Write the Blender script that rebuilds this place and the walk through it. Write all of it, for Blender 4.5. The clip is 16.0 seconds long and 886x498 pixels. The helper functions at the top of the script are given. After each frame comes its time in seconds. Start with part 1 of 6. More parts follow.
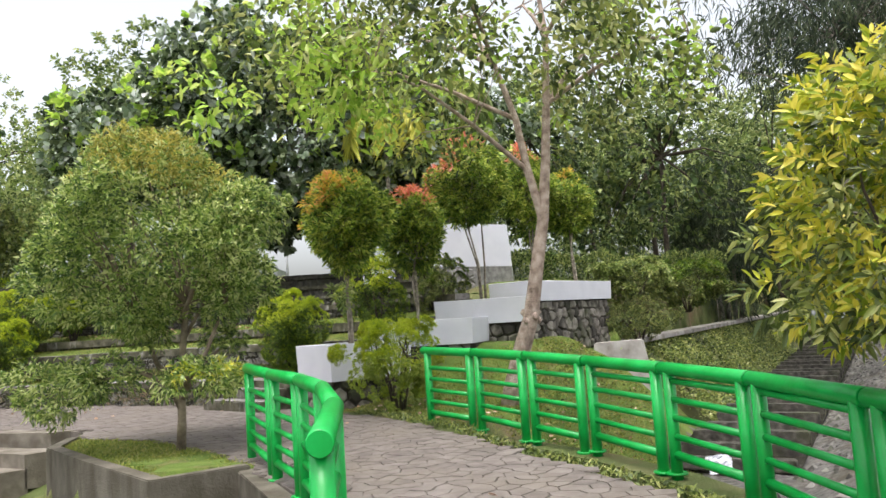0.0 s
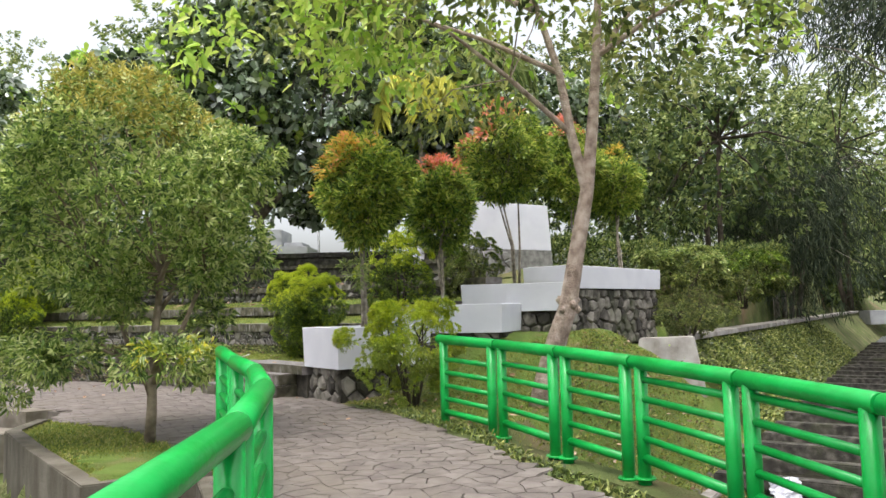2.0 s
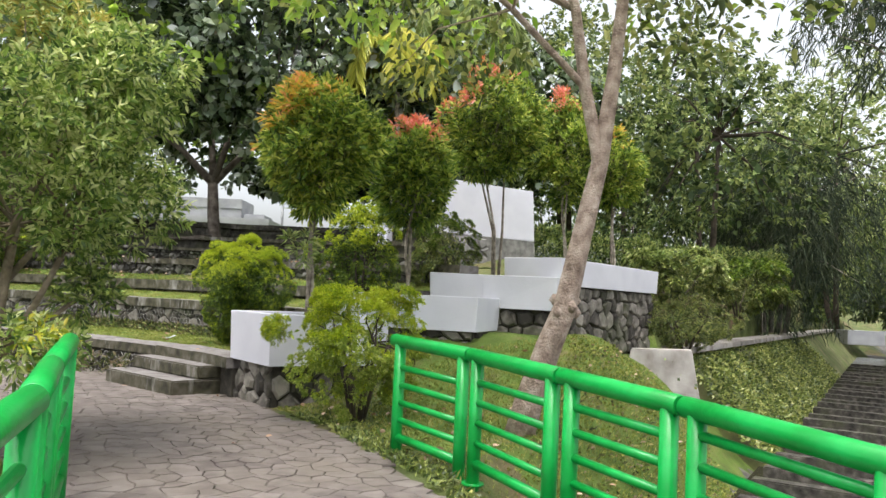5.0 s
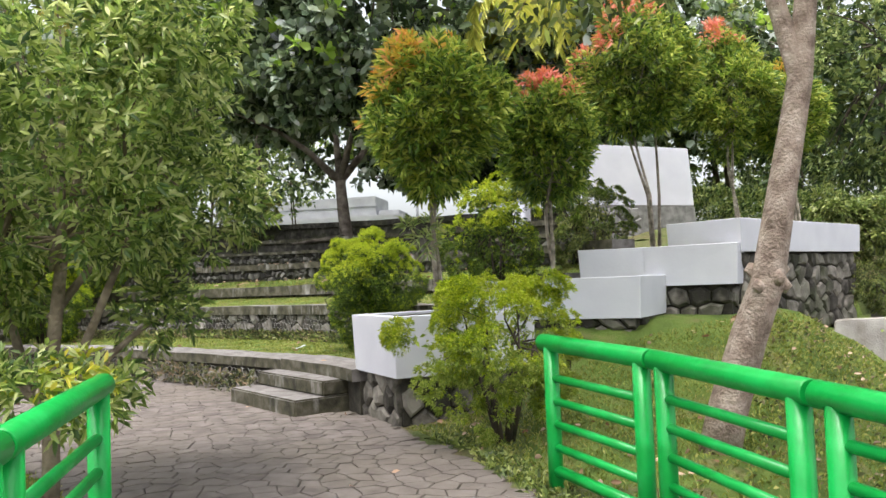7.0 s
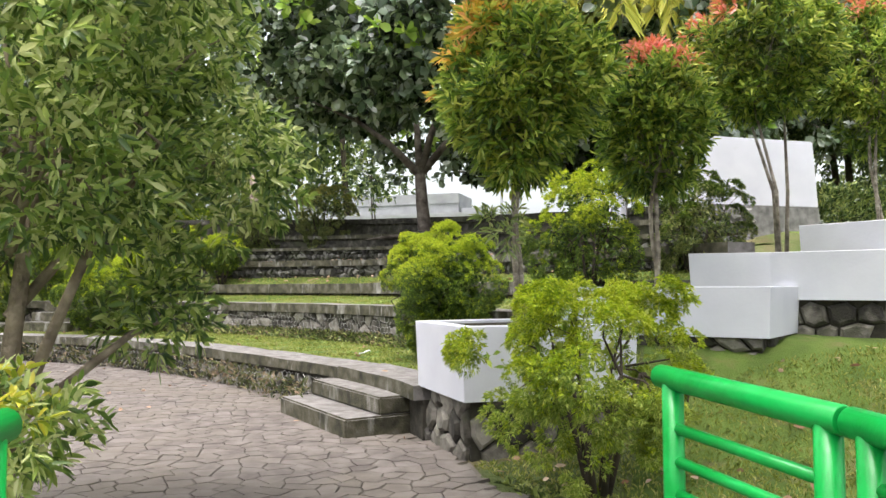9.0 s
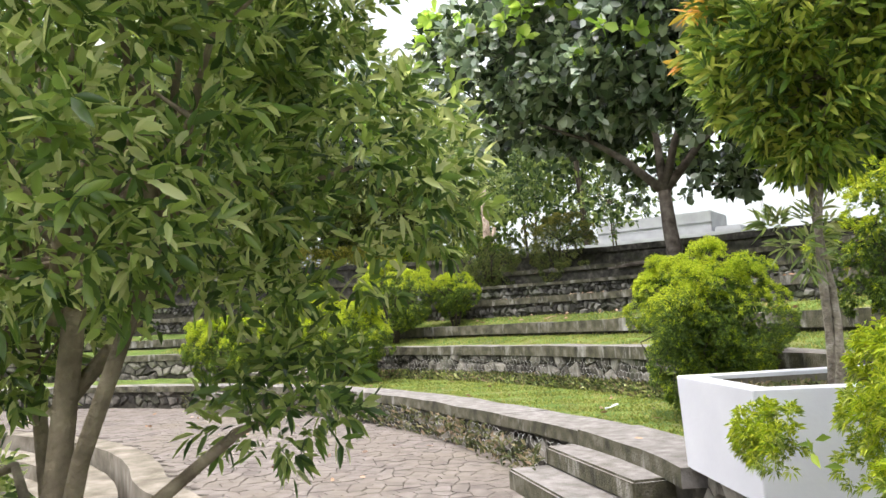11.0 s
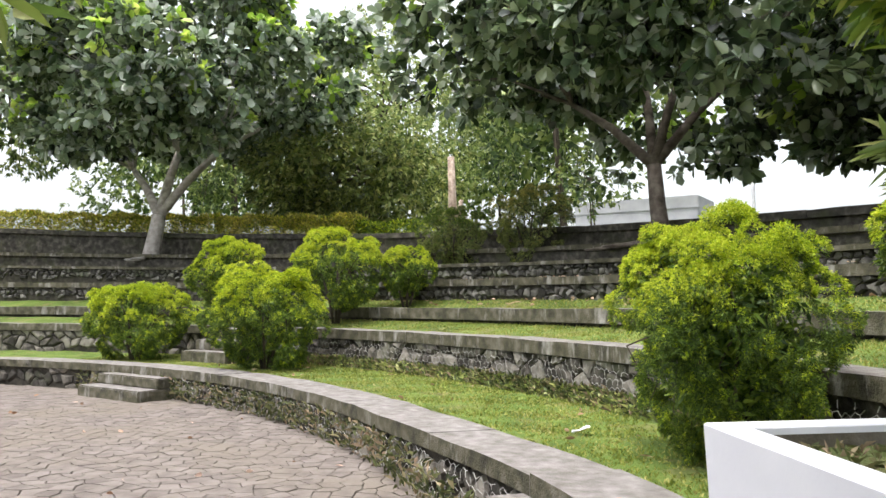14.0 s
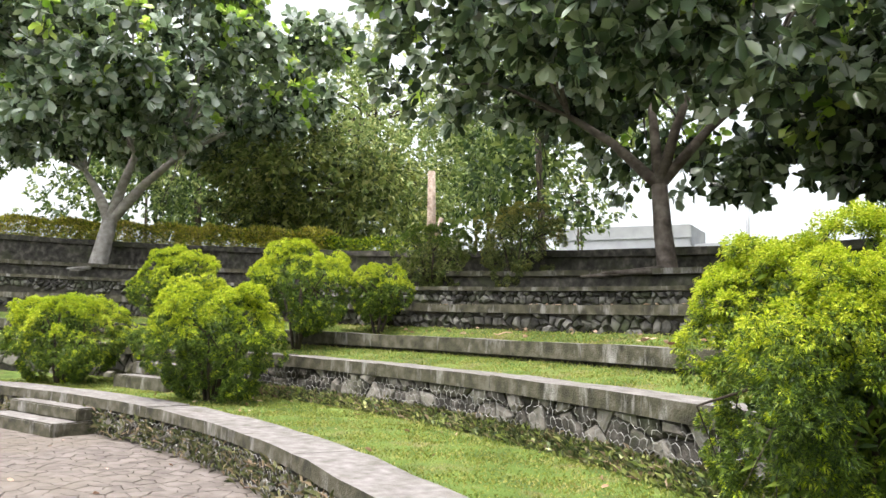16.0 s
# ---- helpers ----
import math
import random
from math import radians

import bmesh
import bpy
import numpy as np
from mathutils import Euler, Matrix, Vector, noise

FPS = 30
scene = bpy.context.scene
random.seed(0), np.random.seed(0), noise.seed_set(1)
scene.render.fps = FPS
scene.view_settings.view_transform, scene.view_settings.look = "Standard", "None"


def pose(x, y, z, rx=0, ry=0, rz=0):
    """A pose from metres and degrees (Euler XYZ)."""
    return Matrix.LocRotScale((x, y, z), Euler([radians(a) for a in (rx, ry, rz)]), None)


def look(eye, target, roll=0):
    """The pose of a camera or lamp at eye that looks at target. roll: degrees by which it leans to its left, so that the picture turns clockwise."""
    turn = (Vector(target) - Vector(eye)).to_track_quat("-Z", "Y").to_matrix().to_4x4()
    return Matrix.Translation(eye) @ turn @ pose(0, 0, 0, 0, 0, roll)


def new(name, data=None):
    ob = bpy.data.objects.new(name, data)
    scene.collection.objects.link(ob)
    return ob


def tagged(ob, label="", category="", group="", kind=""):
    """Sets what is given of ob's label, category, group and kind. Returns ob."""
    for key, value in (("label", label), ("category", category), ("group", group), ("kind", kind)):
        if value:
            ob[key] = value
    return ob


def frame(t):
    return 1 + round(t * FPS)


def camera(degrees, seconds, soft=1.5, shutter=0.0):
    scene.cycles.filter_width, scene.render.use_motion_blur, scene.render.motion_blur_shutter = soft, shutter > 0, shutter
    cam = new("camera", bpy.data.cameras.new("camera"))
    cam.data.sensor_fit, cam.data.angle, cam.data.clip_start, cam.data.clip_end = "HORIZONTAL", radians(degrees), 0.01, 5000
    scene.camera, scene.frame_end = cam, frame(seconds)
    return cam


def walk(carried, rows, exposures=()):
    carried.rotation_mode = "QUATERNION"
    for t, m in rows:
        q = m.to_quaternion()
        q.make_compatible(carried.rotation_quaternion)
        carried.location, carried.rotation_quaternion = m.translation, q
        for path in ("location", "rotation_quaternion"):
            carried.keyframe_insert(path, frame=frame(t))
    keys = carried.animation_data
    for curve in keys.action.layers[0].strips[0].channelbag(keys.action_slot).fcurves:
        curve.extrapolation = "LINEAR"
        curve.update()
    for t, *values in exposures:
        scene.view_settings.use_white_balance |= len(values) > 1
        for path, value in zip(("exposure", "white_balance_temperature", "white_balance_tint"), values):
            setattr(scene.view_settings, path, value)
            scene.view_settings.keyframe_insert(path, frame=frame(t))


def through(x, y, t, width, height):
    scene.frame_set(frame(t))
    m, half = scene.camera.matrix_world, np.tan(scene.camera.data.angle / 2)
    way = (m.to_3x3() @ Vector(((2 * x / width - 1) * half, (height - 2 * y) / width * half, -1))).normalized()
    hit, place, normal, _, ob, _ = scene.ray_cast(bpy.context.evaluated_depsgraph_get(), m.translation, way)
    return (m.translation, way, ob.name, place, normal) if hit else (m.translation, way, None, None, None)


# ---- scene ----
cam = camera(60.7, 16.0)
PATH = [
    (0, (1.098, -4.949, 1.326), (1.145, -2.958, 1.518), -3.7),
    (0.5, (1.221, -4.562, 1.281), (1.216, -2.576, 1.512), -0.9),
    (1, (1.301, -4.171, 1.263), (1.352, -2.18, 1.438), -1.3),
    (1.5, (1.313, -3.791, 1.281), (1.407, -1.801, 1.453), -3.2),
    (2, (1.345, -3.376, 1.291), (1.28, -1.384, 1.452), -1.3),
    (2.5, (1.274, -2.968, 1.288), (1.33, -0.979, 1.484), 0.2),
    (3, (1.254, -2.605, 1.338), (1.483, -0.635, 1.595), 0.5),
    (3.5, (1.285, -2.304, 1.345), (1.545, -0.334, 1.567), 0.1),
    (4, (1.284, -1.891, 1.327), (1.432, 0.096, 1.508), 2.9),
    (4.5, (1.262, -1.566, 1.34), (1.416, 0.427, 1.426), -0.4),
    (5, (1.342, -1.208, 1.336), (1.349, 0.788, 1.468), 2.8),
    (5.2, (1.341, -1.087, 1.318), (1.276, 0.911, 1.358), 2.3),
    (7.3, (1.263, 0.505, 1.37), (0.875, 2.464, 1.481), -2.7),
    (7.5, (1.244, 0.557, 1.353), (0.842, 2.512, 1.479), -3.2),
    (8, (1.227, 0.96, 1.359), (0.686, 2.88, 1.512), -0.9),
    (8.2, (1.218, 1.103, 1.356), (0.668, 3.024, 1.443), -0.7),
    (10.3, (0.632, 2.751, 1.451), (-0.133, 4.592, 1.606), -3.2),
    (10.5, (0.582, 2.89, 1.452), (-0.305, 4.675, 1.611), -6.1),
    (11, (0.468, 3.312, 1.478), (-0.681, 4.937, 1.68), -2.7),
    (11.5, (0.256, 3.634, 1.437), (-0.825, 5.301, 1.666), -1.9),
    (12, (0.102, 4.016, 1.445), (-0.869, 5.754, 1.637), -5.4),
    (12.5, (-0.037, 4.391, 1.458), (-1.066, 6.098, 1.627), 1.7),
    (13, (-0.161, 4.764, 1.462), (-1.098, 6.525, 1.612), -2.0),
    (13.5, (-0.321, 5.083, 1.495), (-1.301, 6.823, 1.615), -3.1),
    (14, (-0.494, 5.493, 1.507), (-1.596, 7.156, 1.655), 0.1),
    (14.5, (-0.784, 5.831, 1.54), (-1.86, 7.512, 1.675), -0.5),
    (15, (-1.015, 6.105, 1.538), (-2.063, 7.794, 1.754), -1.3),
    (15.5, (-1.244, 6.461, 1.539), (-2.299, 8.14, 1.797), -0.1),
    (16, (-1.535, 6.826, 1.544), (-2.571, 8.523, 1.76), 2.2),
]
walk(cam, [(t, look(eye, target, roll)) for t, eye, target, roll in PATH], [(0, 0.34), (5, 0.42), (8, 0.58), (11, 0.84), (13, 0.6), (16, 0.88)])

# ---- world, sun, exposure ----
SUN_EL, SUN_AZ = radians(74), radians(195)
world = bpy.data.worlds.new("sky")
scene.world = world
world.use_nodes = True
wn, wl = world.node_tree.nodes, world.node_tree.links
sky = wn.new("ShaderNodeTexSky")
sky.sky_type, sky.sun_disc = "NISHITA", False
sky.sun_elevation, sky.sun_rotation = SUN_EL, SUN_AZ
sky.air_density, sky.dust_density, sky.ozone_density = 1.0, 6.0, 1.0
hsv = wn.new("ShaderNodeHueSaturation")
hsv.inputs["Saturation"].default_value = 0.3
hsv.inputs["Value"].default_value = 2.0
wl.new(sky.outputs[0], hsv.inputs["Color"])
wl.new(hsv.outputs[0], wn["Background"].inputs["Color"])
wn["Background"].inputs["Strength"].default_value = 0.15
sun_data = bpy.data.lights.new("sun", "SUN")
sun_data.energy, sun_data.angle, sun_data.color = 1.25, radians(24), (1.0, 0.95, 0.88)
sun = new("sun", sun_data)
sun.matrix_world = look((0, 0, 50), (-50 * math.cos(SUN_EL) * math.sin(SUN_AZ), -50 * math.cos(SUN_EL) * math.cos(SUN_AZ), 50 - 50 * math.sin(SUN_EL)))

# ---- small helpers ----
TAU = 2 * math.pi
CX, CY = -12.2, 0.4                       # centre of the amphitheatre


def ring_pt(r, deg, z=0.0):
    a = radians(deg)
    return Vector((CX + r * math.cos(a), CY + r * math.sin(a), z))


def sstep(a, b, v):
    t = np.clip((v - a) / (b - a), 0, 1)
    return t * t * (3 - 2 * t)


def mesh_np(name, verts, faces):
    """A mesh from an array of places and an array of faces with the same number of corners."""
    verts, faces = np.asarray(verts, np.float32), np.asarray(faces, np.int32)
    me = bpy.data.meshes.new(name)
    me.vertices.add(len(verts))
    me.vertices.foreach_set("co", verts.ravel())
    me.loops.add(faces.size)
    me.loops.foreach_set("vertex_index", faces.ravel())
    me.polygons.add(len(faces))
    me.polygons.foreach_set("loop_start", np.arange(0, faces.size, faces.shape[1], dtype=np.int32))
    me.update(calc_edges=True)
    return me


def mesh_py(name, verts, faces):
    me = bpy.data.meshes.new(name)
    me.from_pydata([tuple(v) for v in verts], [], faces)
    me.update()
    return me


def mesh_bm(name, bm):
    me = bpy.data.meshes.new(name)
    bmesh.ops.recalc_face_normals(bm, faces=bm.faces)
    bm.to_mesh(me)
    bm.free()
    return me


def smooth(me):
    me.polygons.foreach_set("use_smooth", np.ones(len(me.polygons), bool))
    return me


def part(name, data, material, parent, label=""):
    """One mesh object under a thing or a part. data: a bmesh or a mesh, in the parent's own space."""
    me = mesh_bm(name, data) if isinstance(data, bmesh.types.BMesh) else data
    if material and not me.materials:
        me.materials.append(material)
    ob = new(name, me)
    ob.parent = parent
    if label:
        tagged(ob, label=label)
    return ob


def thing(name, loc, label, category, group="", kind="", rz=0.0):
    ob = new(name)
    ob.empty_display_size = 0.2
    ob.matrix_world = pose(loc[0], loc[1], loc[2], 0, 0, rz)
    return tagged(ob, label, category, group, kind)


def structure(name, me, material, label, category="ground"):
    me = mesh_bm(name, me) if isinstance(me, bmesh.types.BMesh) else me
    me.materials.append(material)
    return tagged(new(name, me), label, category, kind="structure")


def prism(bm, poly, z0, z1, batter=0.0, bevel=0.0):
    """A closed prism over a plan polygon; batter: how far the foot is set out from the top."""
    n = len(poly)
    c = Vector((sum(p[0] for p in poly) / n, sum(p[1] for p in poly) / n))
    low, top = [], []
    for p in poly:
        d = (Vector(p[:2]) - c).normalized() * batter
        low.append(bm.verts.new((p[0] + d.x, p[1] + d.y, z0)))
        top.append(bm.verts.new((p[0], p[1], z1)))
    made = [bm.faces.new(top), bm.faces.new(low[::-1])]
    for i in range(n):
        made.append(bm.faces.new((low[i], low[(i + 1) % n], top[(i + 1) % n], top[i])))
    if bevel:
        edges = list({e for f in made for e in f.edges})
        bmesh.ops.bevel(bm, geom=edges, offset=bevel, segments=2, affect="EDGES")
    return bm


def tube(path, radii, sides=8, cap=True):
    """Places and faces of a tapered tube along a path."""
    P = [Vector(p) for p in path]
    verts, faces = [], []
    side = None
    for i, p in enumerate(P):
        d = (P[min(i + 1, len(P) - 1)] - P[max(i - 1, 0)]).normalized()
        if side is None:
            side = d.orthogonal().normalized()
        side = (side - d * side.dot(d)).normalized()
        up = d.cross(side)
        r = radii[i] if isinstance(radii, (list, tuple)) else radii
        for k in range(sides):
            a = TAU * k / sides
            verts.append(p + (side * math.cos(a) + up * math.sin(a)) * r)
    for i in range(len(P) - 1):
        for k in range(sides):
            a, b = i * sides + k, i * sides + (k + 1) % sides
            faces.append((a, b, b + sides, a + sides))
    if cap:
        faces.append(tuple(range(sides))[::-1])
        faces.append(tuple(range((len(P) - 1) * sides, len(P) * sides)))
    return verts, faces


def join_py(name, chunks):
    verts, faces = [], []
    for v, f in chunks:
        o = len(verts)
        verts += v
        faces += [tuple(i + o for i in q) for q in f]
    return mesh_py(name, verts, faces)


# ---- materials ----
def mat(name, stops, scale=4.0, rough=0.8, bump=0.3, fine=40.0, metal=0.0, spec=0.3, second=None, second_scale=0.7, second_at=(0.5, 0.7), island=False, ob_random=0.0, bump_dist=0.02, streak=0.0):
    """Two scales of noise over base colours; second: stains of another colour in patches."""
    m = bpy.data.materials.new(name)
    m.use_nodes = True
    n, l = m.node_tree.nodes, m.node_tree.links
    b = n["Principled BSDF"]
    b.inputs["Roughness"].default_value = rough
    b.inputs["Metallic"].default_value = metal
    b.inputs["Specular IOR Level"].default_value = spec
    geo = n.new("ShaderNodeNewGeometry")
    nz = n.new("ShaderNodeTexNoise")
    nz.inputs["Scale"].default_value, nz.inputs["Detail"].default_value = scale, 6
    l.new(geo.outputs["Position"], nz.inputs["Vector"])
    ramp = n.new("ShaderNodeValToRGB")
    while len(ramp.color_ramp.elements) < len(stops):
        ramp.color_ramp.elements.new(0.5)
    for e, (p, c) in zip(ramp.color_ramp.elements, stops):
        e.position, e.color = p, (*c, 1)
    if island or ob_random:
        add = n.new("ShaderNodeMath")
        add.operation = "MULTIPLY_ADD"
        src = geo.outputs["Random Per Island"]
        if ob_random:
            info = n.new("ShaderNodeObjectInfo")
            src = info.outputs["Random"]
        sub = n.new("ShaderNodeMath")
        sub.operation = "SUBTRACT"
        l.new(src, sub.inputs[0])
        sub.inputs[1].default_value = 0.5
        l.new(sub.outputs[0], add.inputs[0])
        add.inputs[1].default_value = ob_random or (0.6 if island is True else island)
        l.new(nz.outputs["Fac"], add.inputs[2])
        l.new(add.outputs[0], ramp.inputs["Fac"])
    else:
        l.new(nz.outputs["Fac"], ramp.inputs["Fac"])
    col = ramp.outputs["Color"]
    if second:
        n2 = n.new("ShaderNodeTexNoise")
        n2.inputs["Scale"].default_value, n2.inputs["Detail"].default_value = second_scale, 8
        n2.inputs["Roughness"].default_value = 0.65
        if streak:
            mp = n.new("ShaderNodeMapping")
            mp.inputs["Scale"].default_value = (1, 1, streak)
            l.new(geo.outputs["Position"], mp.inputs["Vector"])
            l.new(mp.outputs[0], n2.inputs["Vector"])
        else:
            l.new(geo.outputs["Position"], n2.inputs["Vector"])
        r2 = n.new("ShaderNodeMapRange")
        r2.inputs["From Min"].default_value, r2.inputs["From Max"].default_value = second_at
        l.new(n2.outputs["Fac"], r2.inputs["Value"])
        mx = n.new("ShaderNodeMix")
        mx.data_type = "RGBA"
        l.new(r2.outputs[0], mx.inputs["Factor"])
        l.new(col, mx.inputs[6])
        mx.inputs[7].default_value = (*second, 1)
        col = mx.outputs[2]
    l.new(col, b.inputs["Base Color"])
    if bump:
        nb = n.new("ShaderNodeTexNoise")
        nb.inputs["Scale"].default_value, nb.inputs["Detail"].default_value = fine, 4
        l.new(geo.outputs["Position"], nb.inputs["Vector"])
        bp = n.new("ShaderNodeBump")
        bp.inputs["Strength"].default_value, bp.inputs["Distance"].default_value = bump, bump_dist
        l.new(nb.outputs["Fac"], bp.inputs["Height"])
        l.new(bp.outputs[0], b.inputs["Normal"])
    return m


def leaf_mat(name, colours, rough=0.42, through=0.35, spec=0.4):
    """Leaves: each leaf takes its own shade, and light comes through the blade."""
    m = bpy.data.materials.new(name)
    m.use_nodes = True
    n, l = m.node_tree.nodes, m.node_tree.links
    b = n["Principled BSDF"]
    b.inputs["Roughness"].default_value = rough
    b.inputs["Specular IOR Level"].default_value = spec
    geo = n.new("ShaderNodeNewGeometry")
    ramp = n.new("ShaderNodeValToRGB")
    while len(ramp.color_ramp.elements) < len(colours):
        ramp.color_ramp.elements.new(0.5)
    for i, (e, c) in enumerate(zip(ramp.color_ramp.elements, colours)):
        e.position, e.color = i / (len(colours) - 1), (c[0] * 1.1, c[1] * 0.97, c[2] * 1.3 + 0.003, 1)
    nz = n.new("ShaderNodeTexNoise")
    nz.inputs["Scale"].default_value = 1.3
    l.new(geo.outputs["Position"], nz.inputs["Vector"])
    add = n.new("ShaderNodeMath")
    add.operation = "MULTIPLY_ADD"
    l.new(nz.outputs["Fac"], add.inputs[0])
    add.inputs[1].default_value = 0.9
    half = n.new("ShaderNodeMath")
    half.operation = "MULTIPLY_ADD"
    l.new(geo.outputs["Random Per Island"], half.inputs[0])
    half.inputs[1].default_value, half.inputs[2].default_value = 1.05, -0.48
    l.new(half.outputs[0], add.inputs[2])
    l.new(add.outputs[0], ramp.inputs["Fac"])
    l.new(ramp.outputs[0], b.inputs["Base Color"])
    tr = n.new("ShaderNodeBsdfTranslucent")
    bright = n.new("ShaderNodeHueSaturation")
    bright.inputs["Hue"].default_value, bright.inputs["Value"].default_value = 0.49, 1.5
    l.new(ramp.outputs[0], bright.inputs["Color"])
    l.new(bright.outputs[0], tr.inputs["Color"])
    mx = n.new("ShaderNodeMixShader")
    mx.inputs[0].default_value = through * 0.66
    l.new(b.outputs[0], mx.inputs[1])
    l.new(tr.outputs[0], mx.inputs[2])
    l.new(mx.outputs[0], n["Material Output"].inputs["Surface"])
    return m


M_PAVE = mat("paving_stone", [(0.3, (0.098, 0.083, 0.075)), (0.5, (0.142, 0.122, 0.111)), (0.72, (0.19, 0.166, 0.154))], 5, 0.8, 0.4, 60, ob_random=0.22, second=(0.15, 0.128, 0.105), second_scale=0.6, second_at=(0.45, 0.7))
M_PAVE_I = mat("paving_stone_far", [(0.3, (0.098, 0.083, 0.075)), (0.5, (0.142, 0.122, 0.111)), (0.72, (0.19, 0.166, 0.154))], 5, 0.8, 0.4, 60, island=0.22, second=(0.15, 0.128, 0.105), second_scale=0.6, second_at=(0.45, 0.7))
M_JOINT = mat("sand_joint", [(0.35, (0.1, 0.087, 0.075)), (0.65, (0.165, 0.145, 0.127))], 5, 0.95, 0.5, 90)
M_GREEN = mat("green_enamel", [(0.3, (0.003, 0.235, 0.035)), (0.5, (0.004, 0.3, 0.05)), (0.72, (0.008, 0.36, 0.07))], 5, 0.3, 0.22, 18, spec=0.4, second=(0.16, 0.4, 0.2), second_scale=7, second_at=(0.68, 0.78), bump_dist=0.012)
M_WHITE = mat("white_paint", [(0.3, (0.585, 0.59, 0.65)), (0.7, (0.65, 0.655, 0.71))], 2.5, 0.7, 0.06, 30, second=(0.46, 0.46, 0.46), second_scale=1.8, second_at=(0.62, 0.9))
M_CAP = mat("weathered_concrete", [(0.3, (0.125, 0.114, 0.106)), (0.55, (0.2, 0.186, 0.18)), (0.75, (0.27, 0.255, 0.25))], 9, 0.85, 0.5, 60, second=(0.085, 0.076, 0.06), second_scale=5.0, second_at=(0.5, 0.8))
# fronts of caps and steps: moss stains, with shade put into the colour
M_CAPF = mat("stained_shaded_front", [(0.3, (0.03, 0.028, 0.02)), (0.5, (0.075, 0.07, 0.045)), (0.72, (0.15, 0.138, 0.11))], 6, 0.9, 0.7, 45, second=(0.34, 0.325, 0.31), second_scale=4.2, second_at=(0.55, 0.72), streak=0.3)
M_PALEC = mat("pale_concrete", [(0.3, (0.22, 0.2, 0.18)), (0.5, (0.33, 0.31, 0.285)), (0.7, (0.43, 0.405, 0.38))], 3.0, 0.85, 0.4, 40, second=(0.15, 0.13, 0.1), second_scale=2.2, second_at=(0.52, 0.72), streak=0.4)
M_CONC = mat("grey_concrete", [(0.3, (0.095, 0.083, 0.066)), (0.7, (0.2, 0.18, 0.152))], 2.0, 0.85, 0.4, 35, second=(0.06, 0.052, 0.036), second_scale=1.6, second_at=(0.38, 0.6), streak=0.4)
M_BOWL = mat("worn_brown_concrete", [(0.3, (0.1, 0.085, 0.065)), (0.5, (0.165, 0.145, 0.118)), (0.7, (0.24, 0.215, 0.18))], 3.0, 0.88, 0.5, 40, second=(0.08, 0.07, 0.045), second_scale=2.0, second_at=(0.5, 0.7))
M_DARKC = mat("dark_weathered_wall", [(0.3, (0.018, 0.017, 0.014)), (0.52, (0.06, 0.055, 0.047)), (0.75, (0.15, 0.138, 0.118))], 7, 0.9, 0.7, 40, second=(0.055, 0.06, 0.03), second_scale=1.5, second_at=(0.5, 0.7))
M_STONE = mat("rubble_stone", [(0.3, (0.03, 0.028, 0.025)), (0.5, (0.085, 0.08, 0.072)), (0.74, (0.2, 0.19, 0.175))], 7, 0.85, 0.6, 50, island=True, second=(0.06, 0.075, 0.03), second_scale=1.3, second_at=(0.52, 0.75))
M_STONE_O = mat("rubble_stone_piece", [(0.3, (0.04, 0.036, 0.031)), (0.5, (0.115, 0.104, 0.09)), (0.74, (0.25, 0.23, 0.2))], 7, 0.85, 0.6, 50, ob_random=0.5, second=(0.06, 0.075, 0.03), second_scale=1.3, second_at=(0.52, 0.75))
M_STONEL = mat("light_rubble_stone", [(0.3, (0.13, 0.125, 0.12)), (0.5, (0.22, 0.215, 0.205)), (0.74, (0.32, 0.31, 0.3))], 7, 0.85, 0.6, 50, ob_random=0.3)
M_MORTAR = mat("dark_gap_fill", [(0.35, (0.03, 0.028, 0.022)), (0.65, (0.07, 0.062, 0.05))], 9, 0.95, 0.6, 60)
M_WIRE = mat("galvanised_wire", [(0.3, (0.16, 0.155, 0.145)), (0.7, (0.42, 0.41, 0.39))], 5, 0.6, 0.0)
M_GRASS = mat("lawn_soil", [(0.3, (0.06, 0.092, 0.016)), (0.5, (0.1, 0.155, 0.026)), (0.7, (0.15, 0.2, 0.042))], 2.2, 0.95, 0.8, 70, second=(0.19, 0.155, 0.07), second_scale=2.4, second_at=(0.52, 0.72), bump_dist=0.04)
M_EARTH = mat("mossy_earth", [(0.3, (0.05, 0.065, 0.02)), (0.5, (0.085, 0.11, 0.03)), (0.7, (0.14, 0.14, 0.06))], 1.6, 0.95, 0.8, 40, second=(0.15, 0.1, 0.06), second_scale=0.6, second_at=(0.5, 0.68), bump_dist=0.05)
M_GRAVEL = mat("grey_rubble_bank", [(0.3, (0.05, 0.048, 0.044)), (0.5, (0.12, 0.114, 0.105)), (0.7, (0.21, 0.2, 0.185))], 9, 0.95, 0.9, 45, second=(0.07, 0.06, 0.035), second_scale=0.7, second_at=(0.5, 0.7), bump_dist=0.06)
M_WATER = mat("murky_water", [(0.3, (0.015, 0.014, 0.01)), (0.7, (0.035, 0.032, 0.022))], 1, 0.25, 0.3, 12, spec=0.4)
M_BARK = mat("pale_bark", [(0.3, (0.22, 0.16, 0.13)), (0.5, (0.4, 0.31, 0.255)), (0.72, (0.55, 0.455, 0.39))], 9, 0.88, 0.9, 45, second=(0.14, 0.105, 0.08), second_scale=5.0, second_at=(0.54, 0.74), streak=0.45, bump_dist=0.03)
M_BARKG = mat("grey_bark", [(0.3, (0.1, 0.085, 0.07)), (0.5, (0.2, 0.175, 0.15)), (0.72, (0.32, 0.29, 0.26))], 6, 0.9, 0.7, 30)
